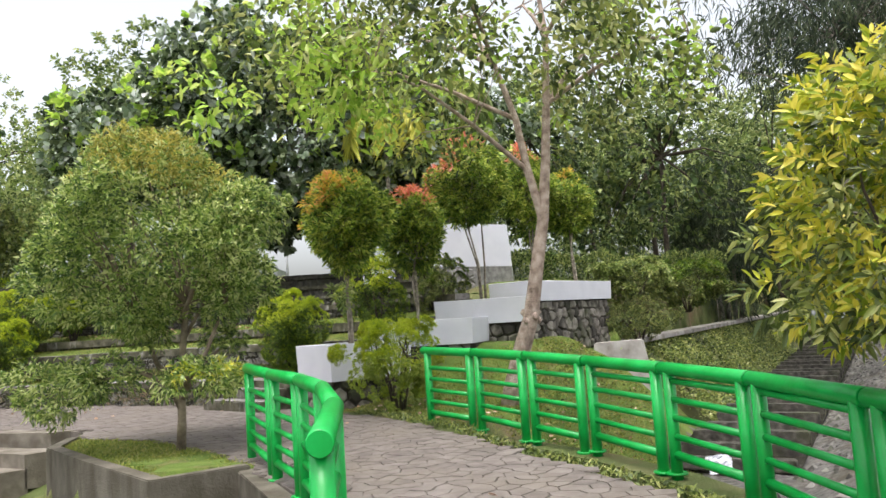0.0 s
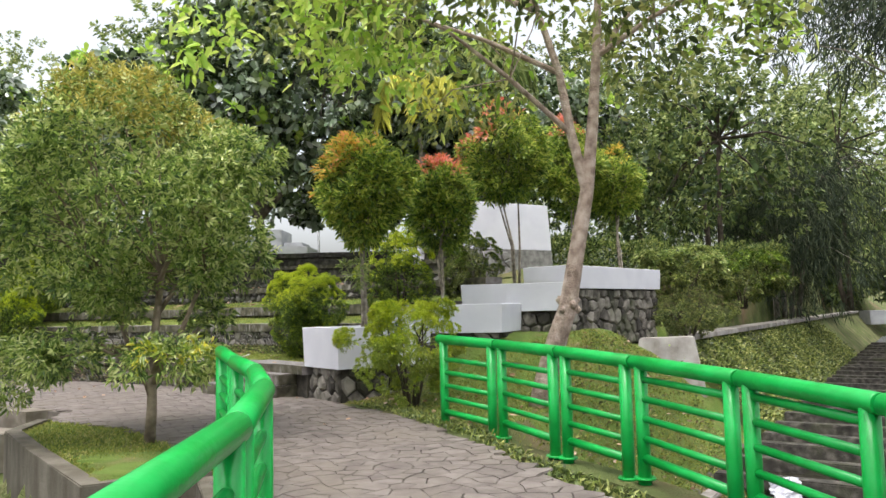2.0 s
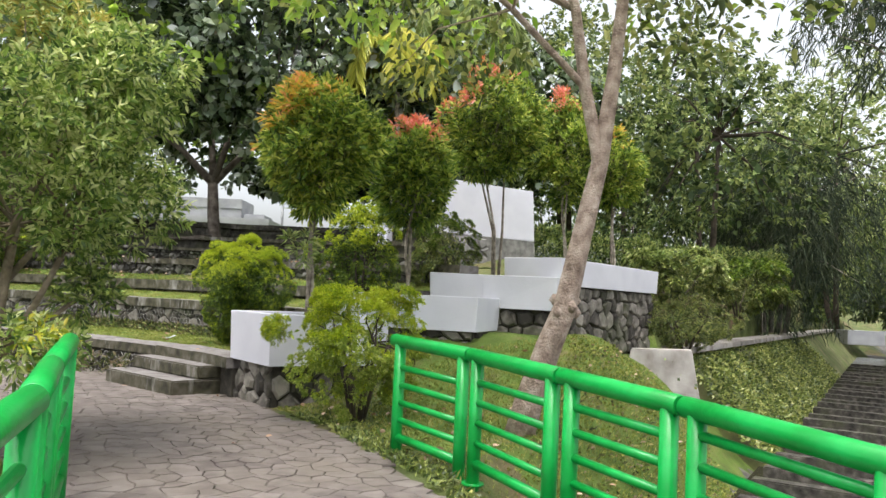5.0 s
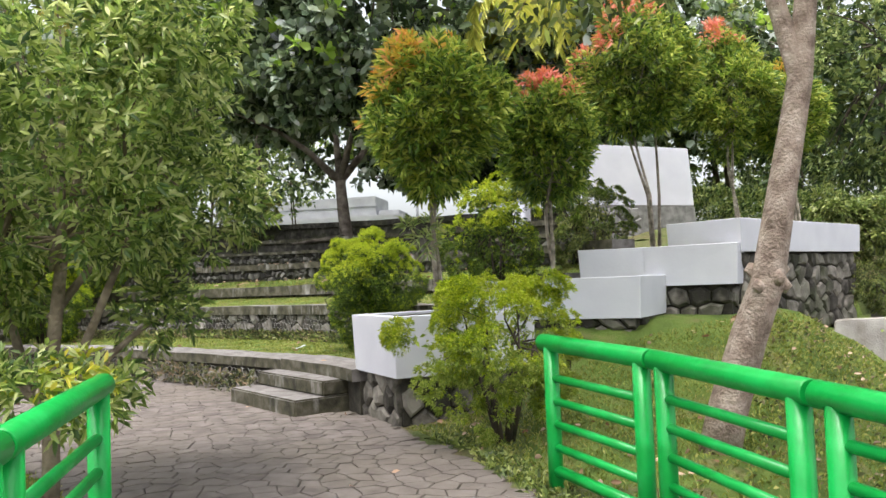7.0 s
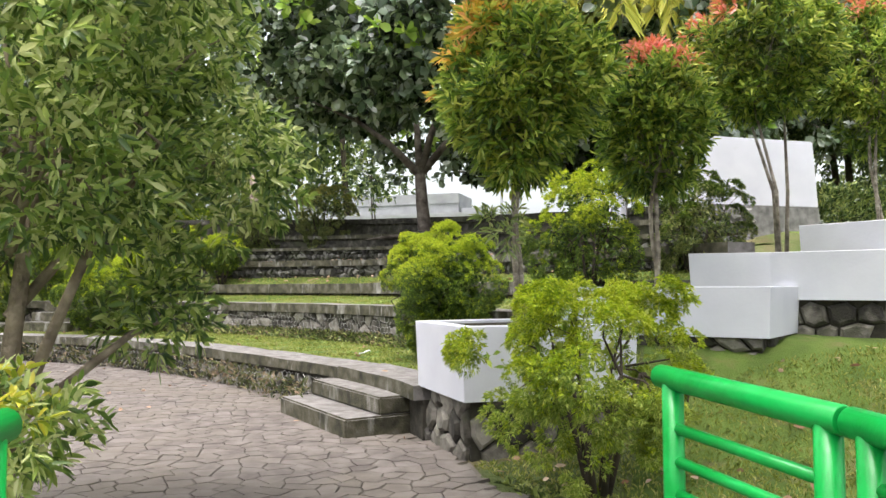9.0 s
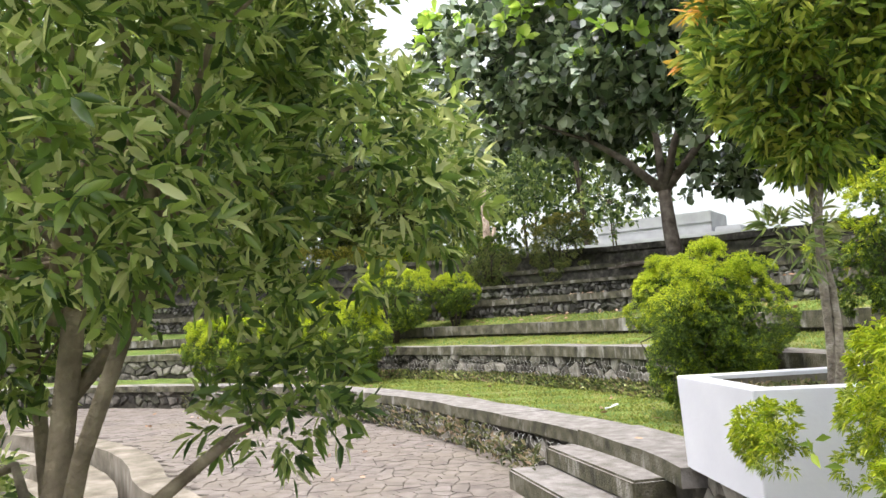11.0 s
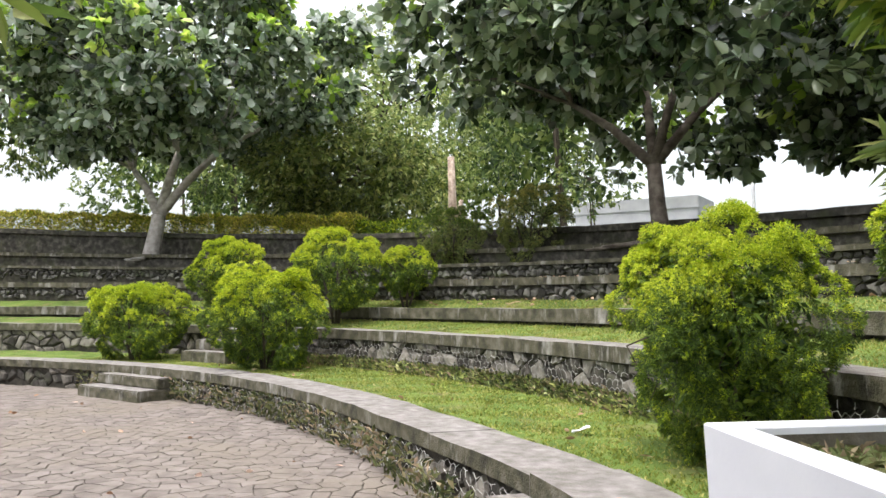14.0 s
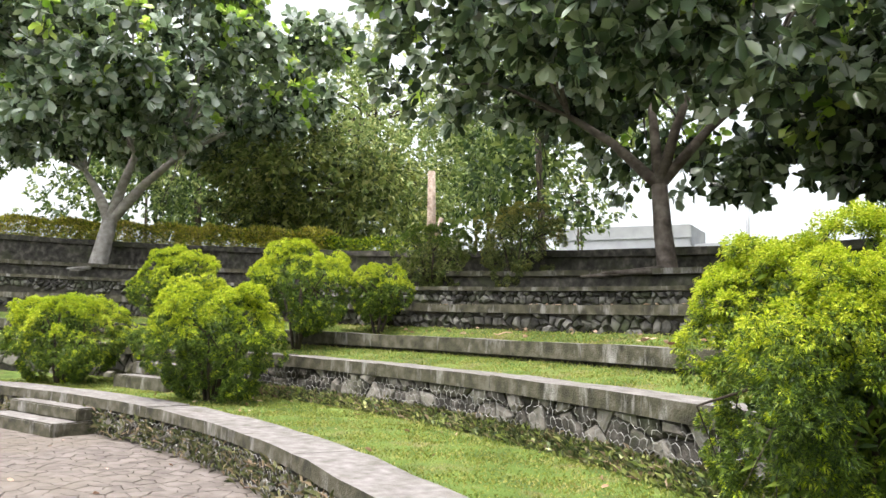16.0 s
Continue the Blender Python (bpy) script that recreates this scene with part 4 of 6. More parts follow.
# ---- the dense broad shade tree beside the path ----
BROAD = lens_leaves("broadleaf_tree", (-2.05, 4.6, -0.05), "small dense broadleaf tree with low drooping branches on the lawn patch", (-0.25, -0.02, 2.65), (1.34, 1.28, 1.48), L_BROAD, L_OLIVE, (0.075, 0.024), 4300, 11, 0.14, M_BARKT,
            [bent([(0, 0, 0), (0.02, 0.01, 0.35), (0.03, 0.0, 0.95), (0.1, 0.05, 1.8)], 0.062, 0.035), bent([(0.02, 0.01, 0.5), (-0.1, 0.08, 0.75), (-0.32, 0.15, 1.1), (-0.55, 0.2, 1.7)], 0.042, 0.022), bent([(0.025, 0, 0.62), (0.16, -0.05, 0.85), (0.38, -0.1, 1.2), (0.6, 0.0, 1.8)], 0.038, 0.02)],
            11, tip_share=0.36, tip_low=0.35, droop=0.06, up=0.5, stem_r=0.03, lobes=26, lobe=0.34, taper=0.12, twigs=70, core=1500, core_leaf=(0.11, 0.045), trim=lambda C: (C[:, 2] > 1.62) | (C[:, 0] < -0.1) & (C[:, 2] > 1.2))


def low_boughs(root):
    rng = np.random.default_rng(15)
    for c, r, n, m, lb in (((0.5, -0.7, 0.92), (0.42, 0.36, 0.17), 150, L_BROAD, "drooping leaves on a low bough"), ((0.55, -0.8, 0.98), (0.36, 0.3, 0.12), 24, L_YELLOW, "yellowing leaves on a low bough"), ((0.6, 0.85, 2.15), (0.48, 0.45, 0.6), 300, L_BROAD, "leaves on a bough over the path"), ((0.35, 0.75, 1.25), (0.3, 0.3, 0.24), 90, L_BROAD, "leaves hanging from a bough over the path"), ((1.05, -0.35, 2.9), (0.4, 0.4, 0.35), 190, L_BROAD, "leaves on an upper bough"), ((-1.4, 0.0, 0.8), (0.5, 0.42, 0.42), 300, L_BROAD, "drooping leaves on a low bough"), ((-0.75, -0.4, 0.95), (0.42, 0.36, 0.2), 130, L_BROAD, "drooping leaves on a low bough")):
        C, D = lobed(rng, c, r, 10, n, 0.45)
        P, d = shoots(rng, C, D, 10, 0.13, 0.9, 0.2)
        tagged(part("low_bough", leaf_mesh("low_bough", P, d, 0.078, 0.025, rng, 0.22, 0.15), m, root, lb), kind="stuff")
        for q in limbs(rng, (0.03, 0, min(1.6, max(0.75, c[2] * 0.6))), [c], 0.03, 0.008, 6, 0.2):
            part("branch", smooth(join_py("branch", [q])), M_BARKT, root)


low_boughs(BROAD)

# ---- the tall pale-barked tree inside the railing ----
def tall_tree():
    rng = np.random.default_rng(21)
    fork = (0.68, -0.28, 2.75)
    r_stem = [fork, (0.78, -0.3, 3.6), (0.86, -0.3, 4.5), (0.95, -0.2, 5.6), (0.9, 0.0, 6.6)]
    l_stem = [fork, (0.5, -0.32, 3.5), (0.38, -0.3, 4.3), (0.15, -0.1, 5.2), (-0.3, 0.3, 6.2)]
    paths = [bent([(0, 0, -0.1), (0.1, -0.05, 0.35), (0.26, -0.14, 0.9), (0.4, -0.2, 1.3), (0.52, -0.25, 1.95), fork] + r_stem[1:], 0.165, 0.03), bent([(0.6, -0.27, 2.4)] + l_stem, 0.085, 0.03)]
    for k in range(6):
        a = k * 1.3
        c = Vector((0.4 + 0.09 * math.cos(a), -0.2 + 0.09 * math.sin(a), 1.22 + 0.06 * (k % 3)))
        paths.append(([c, c + Vector((0.03 * math.cos(a), 0.03 * math.sin(a), 0.05)), c + Vector((0.02 * math.cos(a), 0.02 * math.sin(a), 0.1))], [0.035, 0.05, 0.02]))
    C = []
    for k in range(125):
        a, q = rng.uniform(0, TAU), rng.uniform(0.15, 1) ** 0.6
        x, y = 0.35 + 3.7 * q * math.cos(a), 0.2 + 3.2 * q * math.sin(a)
        C.append((x - 0.5, y, 5.5 + rng.uniform(-0.6, 2.4) - 0.5 * q))
    C = np.array(C)
    D = np.array([(c[0] * 0.15, c[1] * 0.15, 0.1) for c in C])
    P, d = crown_leaves(rng, C, D, 62, 0.21, 0.8, -0.15, 0.8)
    P2, d2 = crown_leaves(rng, C[:60], D[:60], 30, 0.22, 0.8, 0.0, 0.8)
    C3 = np.array([(-2.5, -0.6, 5.0)]) + rng.normal(size=(22, 3)) * [0.75, 0.7, 0.32]
    P3, d3 = crown_leaves(rng, C3, np.zeros_like(C3), 34, 0.17, 0.8, -0.2, 0.8)
    P2, d2 = np.concatenate([P2, P3]), np.concatenate([d2, d3])
    root = tree("tall_tree", (2.2, 6.5, 0.0), "tall slender tree with pale knotted bark and an open leafy canopy", paths, M_BARK, [("crown", leaf_mesh("crown", P, d, 0.15, 0.075, rng, 0.2, 0.25), L_MID, ""), ("young_leaves", leaf_mesh("young_leaves", P2, d2, 0.16, 0.08, rng, 0.2, 0.2), L_FIGY, "lighter young leaves")])
    tw = []
    arms = []
    for stem, j, e in ((r_stem, 2, (2.3, 0.9, 6.0)), (r_stem, 3, (1.9, -1.4, 6.6)), (r_stem, 3, (0.8, 1.8, 6.9)), (l_stem, 1, (-1.7, -0.9, 5.0)), (l_stem, 2, (-2.2, 0.9, 5.6)), (l_stem, 3, (-0.6, -1.8, 6.2)), (l_stem, 3, (-1.3, 2.0, 6.4)), (r_stem, 2, (2.9, -0.9, 5.3))):
        a, e = Vector(stem[j]), Vector(e)
        q = [a, a.lerp(e, 0.35) + Vector((0, 0, 0.15)), a.lerp(e, 0.7) + Vector((0, 0, 0.2)), e]
        arms.append(q)
        part("limb", smooth(join_py("limb", [tube(q, [0.04, 0.032, 0.022, 0.012], 7, False)])), M_BARK, root)
    forks = [p for q in arms for p in q[1:]]
    for c in C[::2]:
        t = Vector(c)
        s = min(forks, key=lambda q: (q - t).length + 2 * max(0, q.z - t.z))
        tw += limbs(rng, s, [t], 0.014, 0.004, 4, 0.06)
    for q in tw:
        part("branch", smooth(join_py("branch", [q])), M_BARK, root)


tall_tree()


# ---- large fig-like trees on the upper terraces ----
def fig_tree(base, label, lean, crown_c, radii, count, seed, bark=M_BARKG, main=L_DEEP, group="big-leaved trees on the terraces", low_bough=None, thick=0.19, low=-0.8, sheen=0.46):
    rng = np.random.default_rng(seed)
    C, D = lobed(rng, crown_c, radii, 44, count, 0.3, low)
    if low_bough:
        C2, D2 = lobed(rng, low_bough[0], low_bough[1], 16, low_bough[2], 0.36)
        C, D = np.concatenate([C, C2]), np.concatenate([D, D2])
    # holes where the sky shows
    keep = np.sin(C[:, 0] * 1.9 + seed) + np.sin(C[:, 1] * 1.7) + np.sin(C[:, 2] * 2.1 + 1) > -1.3
    C, D = C[keep], D[keep]
    young = (rng.uniform(size=len(C)) < 0.2) & (D[:, 2] > -0.3)
    kids = []
    # some outer rosettes painted pale, as if the sky shone on them
    pale = ~young & (rng.uniform(size=len(C)) < sheen)
    for nm, sel, m in (("crown", ~young & ~pale, main), ("outer_leaves", pale, L_SHEEN), ("young_leaves", young, L_FIGY)):
        P, d = rosettes(rng, C[sel] + (0 if nm == "crown" else D[sel] * 0.1), D[sel], 10)
        kids.append((nm, leaf_mesh(nm, P, d, 0.27, 0.175, rng, 0.1, 0.12, False, True), m, {"crown": "", "outer_leaves": "pale outer leaves with sky sheen in their colour", "young_leaves": "bright young leaf rosettes"}[nm]))
    kids.append(("inner_leaves", inner_leaves(rng, C, crown_c, 2200, (0.4, 0.25), (0.5, 0.85)), main, "older leaves deep in the crown"))
    fx, fy, fz = lean
    trunk = bent([(0, 0, -0.2), (0.02, 0, 0.15), (fx * 0.5, fy * 0.5, fz * 0.5), (fx, fy, fz)], thick, thick * 0.75)
    trunk[1][0] = thick * 1.5
    arms = []
    for t in ((-1.9, 0.4, 1.6), (0.5, 0.3, 1.9), (1.5, 0.9, 1.9), (-0.5, 1.0, 2.2)):
        e = Vector(lean) + Vector(t)
        arms.append(bent([lean, tuple(Vector(lean).lerp(e, 0.5) + Vector((0, 0, 0.12))), tuple(e)], thick * 0.6, thick * 0.3))
    root = tree("fig_tree", base, label, [trunk] + arms, bark, kids, group=group)
    tw = []
    ends = [Vector(a[0][-1]) for a in arms]
    for k in rng.choice(len(C), 44, replace=False):
        t = Vector(C[k])
        tw += limbs(rng, min(ends, key=lambda q: (q - t).length), [t], 0.042, 0.01, 5)
    for q in tw:
        part("branch", smooth(join_py("branch", [q])), bark, root)
    rt = []
    for k in range(7):
        a = rng.uniform(0, TAU)
        L = rng.uniform(0.7, 1.5)
        rt.append(tube([(0.15 * math.cos(a), 0.15 * math.sin(a), 0.1), (0.5 * L * math.cos(a + 0.2), 0.5 * L * math.sin(a + 0.2), 0.04), (L * math.cos(a), L * math.sin(a), -0.03)], [0.09, 0.05, 0.02], 6))
    for q in rt:
        part("root", smooth(join_py("root", [q])), bark, root, "surface root over the terrace edge")


fig_tree((-5.0, 19.9, 2.62), "broad dark big-leaved tree growing on the upper terrace", (-0.2, 0.25, 1.65), (0.75, 0.2, 5.3), (6.5, 5.0, 4.2), 4400, 31, sheen=0.26, low_bough=((4.7, 0.3, 2.5), (3.5, 2.6, 1.4), 1200), bark=M_BARKU)
fig_tree((-20.3, 19.5, 2.8), "grey-trunked big-leaved tree on the upper terrace with exposed roots", (0.1, 0.2, 1.4), (0.2, 0.4, 5.6), (5.6, 4.8, 3.7), 3500, 32, M_BARKS, thick=0.27, low=-0.62)
fig_tree((1.0, 23.8, 2.7), "dark big-leaved tree behind the white pedestal", (0.2, 0.2, 2.0), (0.6, 0.3, 4.4), (5.2, 4.0, 3.3), 1900, 33)


# ---- clipped lollipop trees with red tips ----
def lolly(base, top, rx, z0, z1, seed, tip=L_ORANGE, stems=1, label="", leaf=(0.115, 0.034), count=330, share=0.3, low_tip=0.2, tip_dir=(0, 0, 1)):
    st = []
    rng = random.Random(seed)
    h = z0 - base[2] + 0.35
    if stems == 1:
        # two stems grown together, wound round each other
        for k in range(2):
            ph = rng.uniform(0, TAU) if k == 0 else ph + math.pi
            path = [(top[0] * 0.5 * f + (0.021 + 0.02 * f) * math.cos(ph + 4 * f) + 0.02 * math.sin(7 * f), top[1] * 0.5 * f + (0.021 + 0.02 * f) * math.sin(ph + 4 * f), h * f - 0.04) for f in (0, 0.14, 0.28, 0.42, 0.56, 0.7, 0.85, 1.0)]
            st.append((path, [0.036, 0.028, 0.024, 0.027, 0.022, 0.025, 0.021, 0.016]))
    else:
        for k in range(stems):
            dx, dy = rng.uniform(-0.06, 0.06) * stems, rng.uniform(-0.06, 0.06) * stems
            st.append(bent([(dx * 0.4, dy * 0.4, 0), (dx * 0.7 + 0.02, dy * 0.7, h * 0.45), (dx * 2 + top[0] * 0.5, dy * 2 + top[1] * 0.5, h)], 0.028, 0.015))
    return lens_leaves("topiary_tree", base, label, (top[0], top[1], (z0 + z1) / 2 - base[2]), (rx, rx, (z1 - z0) / 2), L_OLD, tip, leaf, int(count * 4.6), 10, 0.11, M_BARKL, st, seed, share, low_tip, group="round clipped trees in the planters", stem_r=0.03, tip_label="orange and red young shoots", lobes=24, lobe=0.36, up=0.6, splay=0.75, tip_dir=tip_dir, taper=0.42, core=int(count * 3), core_leaf=(0.12, 0.045), core_mat=L_MID)


L_OLD = leaf_mat("clipped_tree_leaf", [(0.035, 0.085, 0.01), (0.115, 0.225, 0.022), (0.24, 0.375, 0.04), (0.43, 0.53, 0.08)], 0.34, 0.5)
T_FIRST = lolly((-0.32, 8.5, 0.93), (0.03, 0), 0.74, 2.3, 4.1, 41, L_ORANGE, label="round clipped tree with orange new growth in the first planter", tip_dir=(-0.6, -0.3, 0.7), low_tip=0.3, share=0.36)
sprig_rng = np.random.default_rng(46)
sprig_c, sprig_d = lobed(sprig_rng, (-0.1, -0.08, 0.98), (0.22, 0.2, 0.2), 8, 26, 0.45)
sprig_p, sprig_d = shoots(sprig_rng, sprig_c, sprig_d, 9, 0.08, 0.9, 0.4)
tagged(part("sprig", leaf_mesh("sprig", sprig_p, sprig_d, 0.12, 0.022, sprig_rng, 0.2, 0.2), L_FRESH, T_FIRST, "pale narrow leaves sprouting low on the trunk"), kind="stuff")
lolly((0.85, 10.35, 1.24), (0.04, 0), 0.55, 2.35, 4.05, 42, L_RED, label="slim clipped tree with red new growth in the second planter", count=240, low_tip=0.45, share=0.8)
lolly((2.32, 11.6, 1.6), (-0.1, 0.2), 0.8, 3.3, 5.45, 43, L_RED, 3, label="multi-stemmed clipped tree with red top in the third planter", count=330, low_tip=0.4, share=0.6, tip_dir=(-0.5, -0.1, 0.85))
lolly((3.75, 13.3, 1.9), (-0.1, 0.2), 0.76, 3.2, 5.4, 44, L_RED, label="clipped tree with a red tip above the long planter", count=300, share=0.7, low_tip=0.6)
lolly((4.75, 13.7, 1.75), (0.05, 0.4), 0.6, 3.2, 4.95, 45, L_ORANGE, label="slender clipped tree with yellowish new growth above the long planter", count=200, share=0.3, low_tip=0.3)


# ---- lime-green clipped shrubs ----
def lime_shrub(base, rx, ry, h, seed, label, count=420, leaf=(0.042, 0.009), main=None, tips=None, foot=0.0, group="lime-green shrubs", share=0.8, lobe=0.31, lobes=32, tuft_size=0.075, core=1500, low=-0.9, tip_low=-0.15):
    rng = random.Random(seed)
    st = []
    for k in range(6):
        a = TAU * k / 6 + rng.uniform(-0.3, 0.3)
        st.append(bent([(0.06 * math.cos(a), 0.06 * math.sin(a), -0.05), (0.16 * math.cos(a), 0.16 * math.sin(a), h * 0.25), (rx * 0.4 * math.cos(a), ry * 0.4 * math.sin(a), h * 0.55)], 0.025, 0.012))
    lens_leaves("shrub", base, label, (0, 0, h / 2 + foot / 2), (rx, ry, (h - foot) / 2), main or L_LIMED, tips or L_LIME, leaf, int(count * 4.4), 20, 0.032, M_BARKD, st, seed, share, tip_low, "shrub", group, stem_r=0.02, tip_dir=(0, 0, 1), taper=0.16, droop=0.3, up=0.35, tip_label="yellow-green leaves, denser towards the top", lobes=lobes, lobe=lobe, splay=0.9, simple=True, tuft=16, tuft_size=tuft_size, core=core, core_leaf=(0.09, 0.03), core_keep=(0.3, 0.74), low=low)


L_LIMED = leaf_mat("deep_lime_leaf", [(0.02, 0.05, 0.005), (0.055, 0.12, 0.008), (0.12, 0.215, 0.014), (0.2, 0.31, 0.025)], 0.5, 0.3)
L_FRONT = leaf_mat("wiry_shrub_leaf", [(0.11, 0.2, 0.015), (0.2, 0.32, 0.025), (0.3, 0.42, 0.045), (0.42, 0.52, 0.1)], 0.5, 0.35)
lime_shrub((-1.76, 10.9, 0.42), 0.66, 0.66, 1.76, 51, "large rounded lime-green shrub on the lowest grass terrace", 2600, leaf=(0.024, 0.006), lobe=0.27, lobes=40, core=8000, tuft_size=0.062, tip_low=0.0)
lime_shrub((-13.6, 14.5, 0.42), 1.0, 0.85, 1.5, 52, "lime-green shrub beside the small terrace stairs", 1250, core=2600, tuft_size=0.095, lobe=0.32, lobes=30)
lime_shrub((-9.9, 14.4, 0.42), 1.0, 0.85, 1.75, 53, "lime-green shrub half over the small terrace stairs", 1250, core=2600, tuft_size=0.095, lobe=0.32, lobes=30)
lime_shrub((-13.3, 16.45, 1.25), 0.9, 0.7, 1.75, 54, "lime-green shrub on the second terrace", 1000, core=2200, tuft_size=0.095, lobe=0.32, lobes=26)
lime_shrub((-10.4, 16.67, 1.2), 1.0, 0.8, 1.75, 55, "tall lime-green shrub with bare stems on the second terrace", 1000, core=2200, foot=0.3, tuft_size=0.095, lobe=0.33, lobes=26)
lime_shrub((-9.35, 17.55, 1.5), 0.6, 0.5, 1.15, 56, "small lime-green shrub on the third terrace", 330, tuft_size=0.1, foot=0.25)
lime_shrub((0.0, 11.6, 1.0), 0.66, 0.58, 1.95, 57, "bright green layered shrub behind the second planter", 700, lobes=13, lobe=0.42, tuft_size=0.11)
lime_shrub((1.35, 12.2, 1.2), 0.6, 0.55, 1.75, 58, "dark rounded shrub behind the planters", 480, main=L_MID, tips=L_LIMED)
lime_shrub((0.55, 6.85, 0.05), 0.72, 0.62, 1.4, 59, "open wiry green shrub in front of the white planter", 1050, leaf=(0.034, 0.008), lobe=0.24, lobes=34, main=L_FRONT, tips=L_LIME, share=0.7, tuft_size=0.08, core=250, low=-0.7)
lime_shrub((-10.05, 20.4, 2.4), 0.95, 0.75, 1.4, 60, "dark green rounded shrub on the top terrace", 700, main=L_MID, tips=L_LIMED, share=0.6, core=2000)
lime_shrub((-8.15, 20.5, 2.4), 0.9, 0.75, 1.9, 61, "dark shrub with brownish shoots on the top terrace", 700, main=L_MID, tips=L_OLIVE, share=0.4, core=2000)
lime_shrub((6.6, 15.6, 1.2), 1.2, 1.0, 1.45, 62, "green shrub with yellow tips above the channel", 360, leaf=(0.12, 0.045), share=0.5, main=L_MID, tips=L_FRESH, tuft_size=0.14)
lime_shrub((8.9, 17.8, 1.2), 1.35, 1.1, 1.5, 63, "rounded bright green shrub above the channel", 400, leaf=(0.1, 0.04), share=0.6, main=L_MID, tips=L_LIMED, tuft_size=0.14)
lime_shrub((6.1, 13.3, 0.55), 0.95, 0.8, 1.05, 64, "grey-green low shrub at the end of the stone wall", 380, main=L_MID, tips=L_WEED, share=0.3)

# ---- yellow-leaved shrubs by the railings ----
lens_leaves("croton_shrub", (4.0, -1.2, -0.05), "tall yellow-leaved shrub leaning over the railing", (-0.24, 0.0, 1.74), (1.05, 0.85, 1.1), L_MID, L_YELLOW, (0.088, 0.028), 1150, 11, 0.12, M_BARKD,
            [bent([(0, 0, 0), (0.05, 0.02, 0.7), (0.15, 0.05, 1.5)], 0.035, 0.02), bent([(0.02, 0, 0), (-0.15, 0.1, 0.6), (-0.4, 0.15, 1.4)], 0.03, 0.016)], 71, 0.5, -0.9, "shrub", "yellow-leaved shrubs", tip_label="yellow young leaves", stem_r=0.025)



# ---- slender palms with yellow fronds ----
def palm(base, height, seed, fronds, label, size=1.6, leaf=L_PALM):
    rng = np.random.default_rng(seed)
    P, D, ribs = [], [], []
    for k in range(fronds):
        a = TAU * k / fronds + rng.uniform(-0.3, 0.3)
        L = size * rng.uniform(0.8, 1.15)
        pts = []
        for i in range(9):
            f = i / 8
            pts.append(Vector((math.cos(a) * L * 0.75 * math.sin(f * 1.7), math.sin(a) * L * 0.75 * math.sin(f * 1.7), height + 0.55 * L * math.sin(f * 2.2) - 0.85 * L * f * f)))
        ribs.append(tube(pts, [0.02 - 0.0018 * i for i in range(9)], 5, False))
        for i in range(90):
            f = 0.12 + 0.88 * i / 90
            q = f * 8
            j = min(7, int(q))
            p = pts[j].lerp(pts[j + 1], q - j)
            t = (pts[j + 1] - pts[j]).normalized()
            s = t.cross(Vector((0, 0, 1))).normalized()
            for sg in (-1, 1):
                P.append(p)
                D.append(s * sg + t * 0.5 + Vector((0, 0, -0.55 + rng.normal() * 0.15)))
    me = leaf_mesh("fronds", np.array(P), np.array(D), 0.5 * size / 1.6, 0.06, rng, 0.1, 0.35)
    root = tree("palm", base, label, [bent([(0, 0, -0.2), (0.03, 0, height * 0.5), (0, 0, height)], 0.07, 0.05)], M_BARKL, [("fronds", me, leaf, "arching fronds")], "palm", "yellow palms")
    part("rib", join_py("rib", ribs), leaf, root)


palm((0.1, 17.2, 2.4), 4.75, 81, 12, "slender palm with drooping yellow fronds", 1.7)
palm((1.9, 18.4, 2.4), 5.9, 82, 10, "taller slender palm with a pale trunk", 1.9, L_LIGHT)


# ---- background trees ----
def back_tree(base, height, rx, crown_low, seed, main, light, label, count=420, leaf=(0.24, 0.1), per=16, spread=0.32, stems=2, bark=M_BARKD, droop=0.2, ry=None, stem_w=0.16):
    rng = random.Random(seed)
    st = []
    for k in range(stems):
        a = rng.uniform(0, TAU)
        st.append(bent([(0.1 * k, 0, -0.3), (0.25 * math.cos(a) + 0.1 * k, 0.25 * math.sin(a), crown_low * 0.6), (0.2 * rx * math.cos(a), 0.2 * rx * math.sin(a), (crown_low + height) * 0.55)], stem_w, stem_w * 0.4))
    lens_leaves("background_tree", base, label, (0, 0, (height + crown_low) / 2), (rx, ry or rx, (height - crown_low) / 2), main, light, leaf, count * 2, per // 2, spread, bark, st, seed, 0.35, -0.2, group="trees behind the park", stem_r=stem_w * 0.6, droop=droop, tip_name="light_leaves", lobes=30, lobe=0.34, low=-0.9, simple=True, joined=True, core=int(count * 3), core_leaf=(leaf[0] * 1.7, leaf[1] * 2.4))


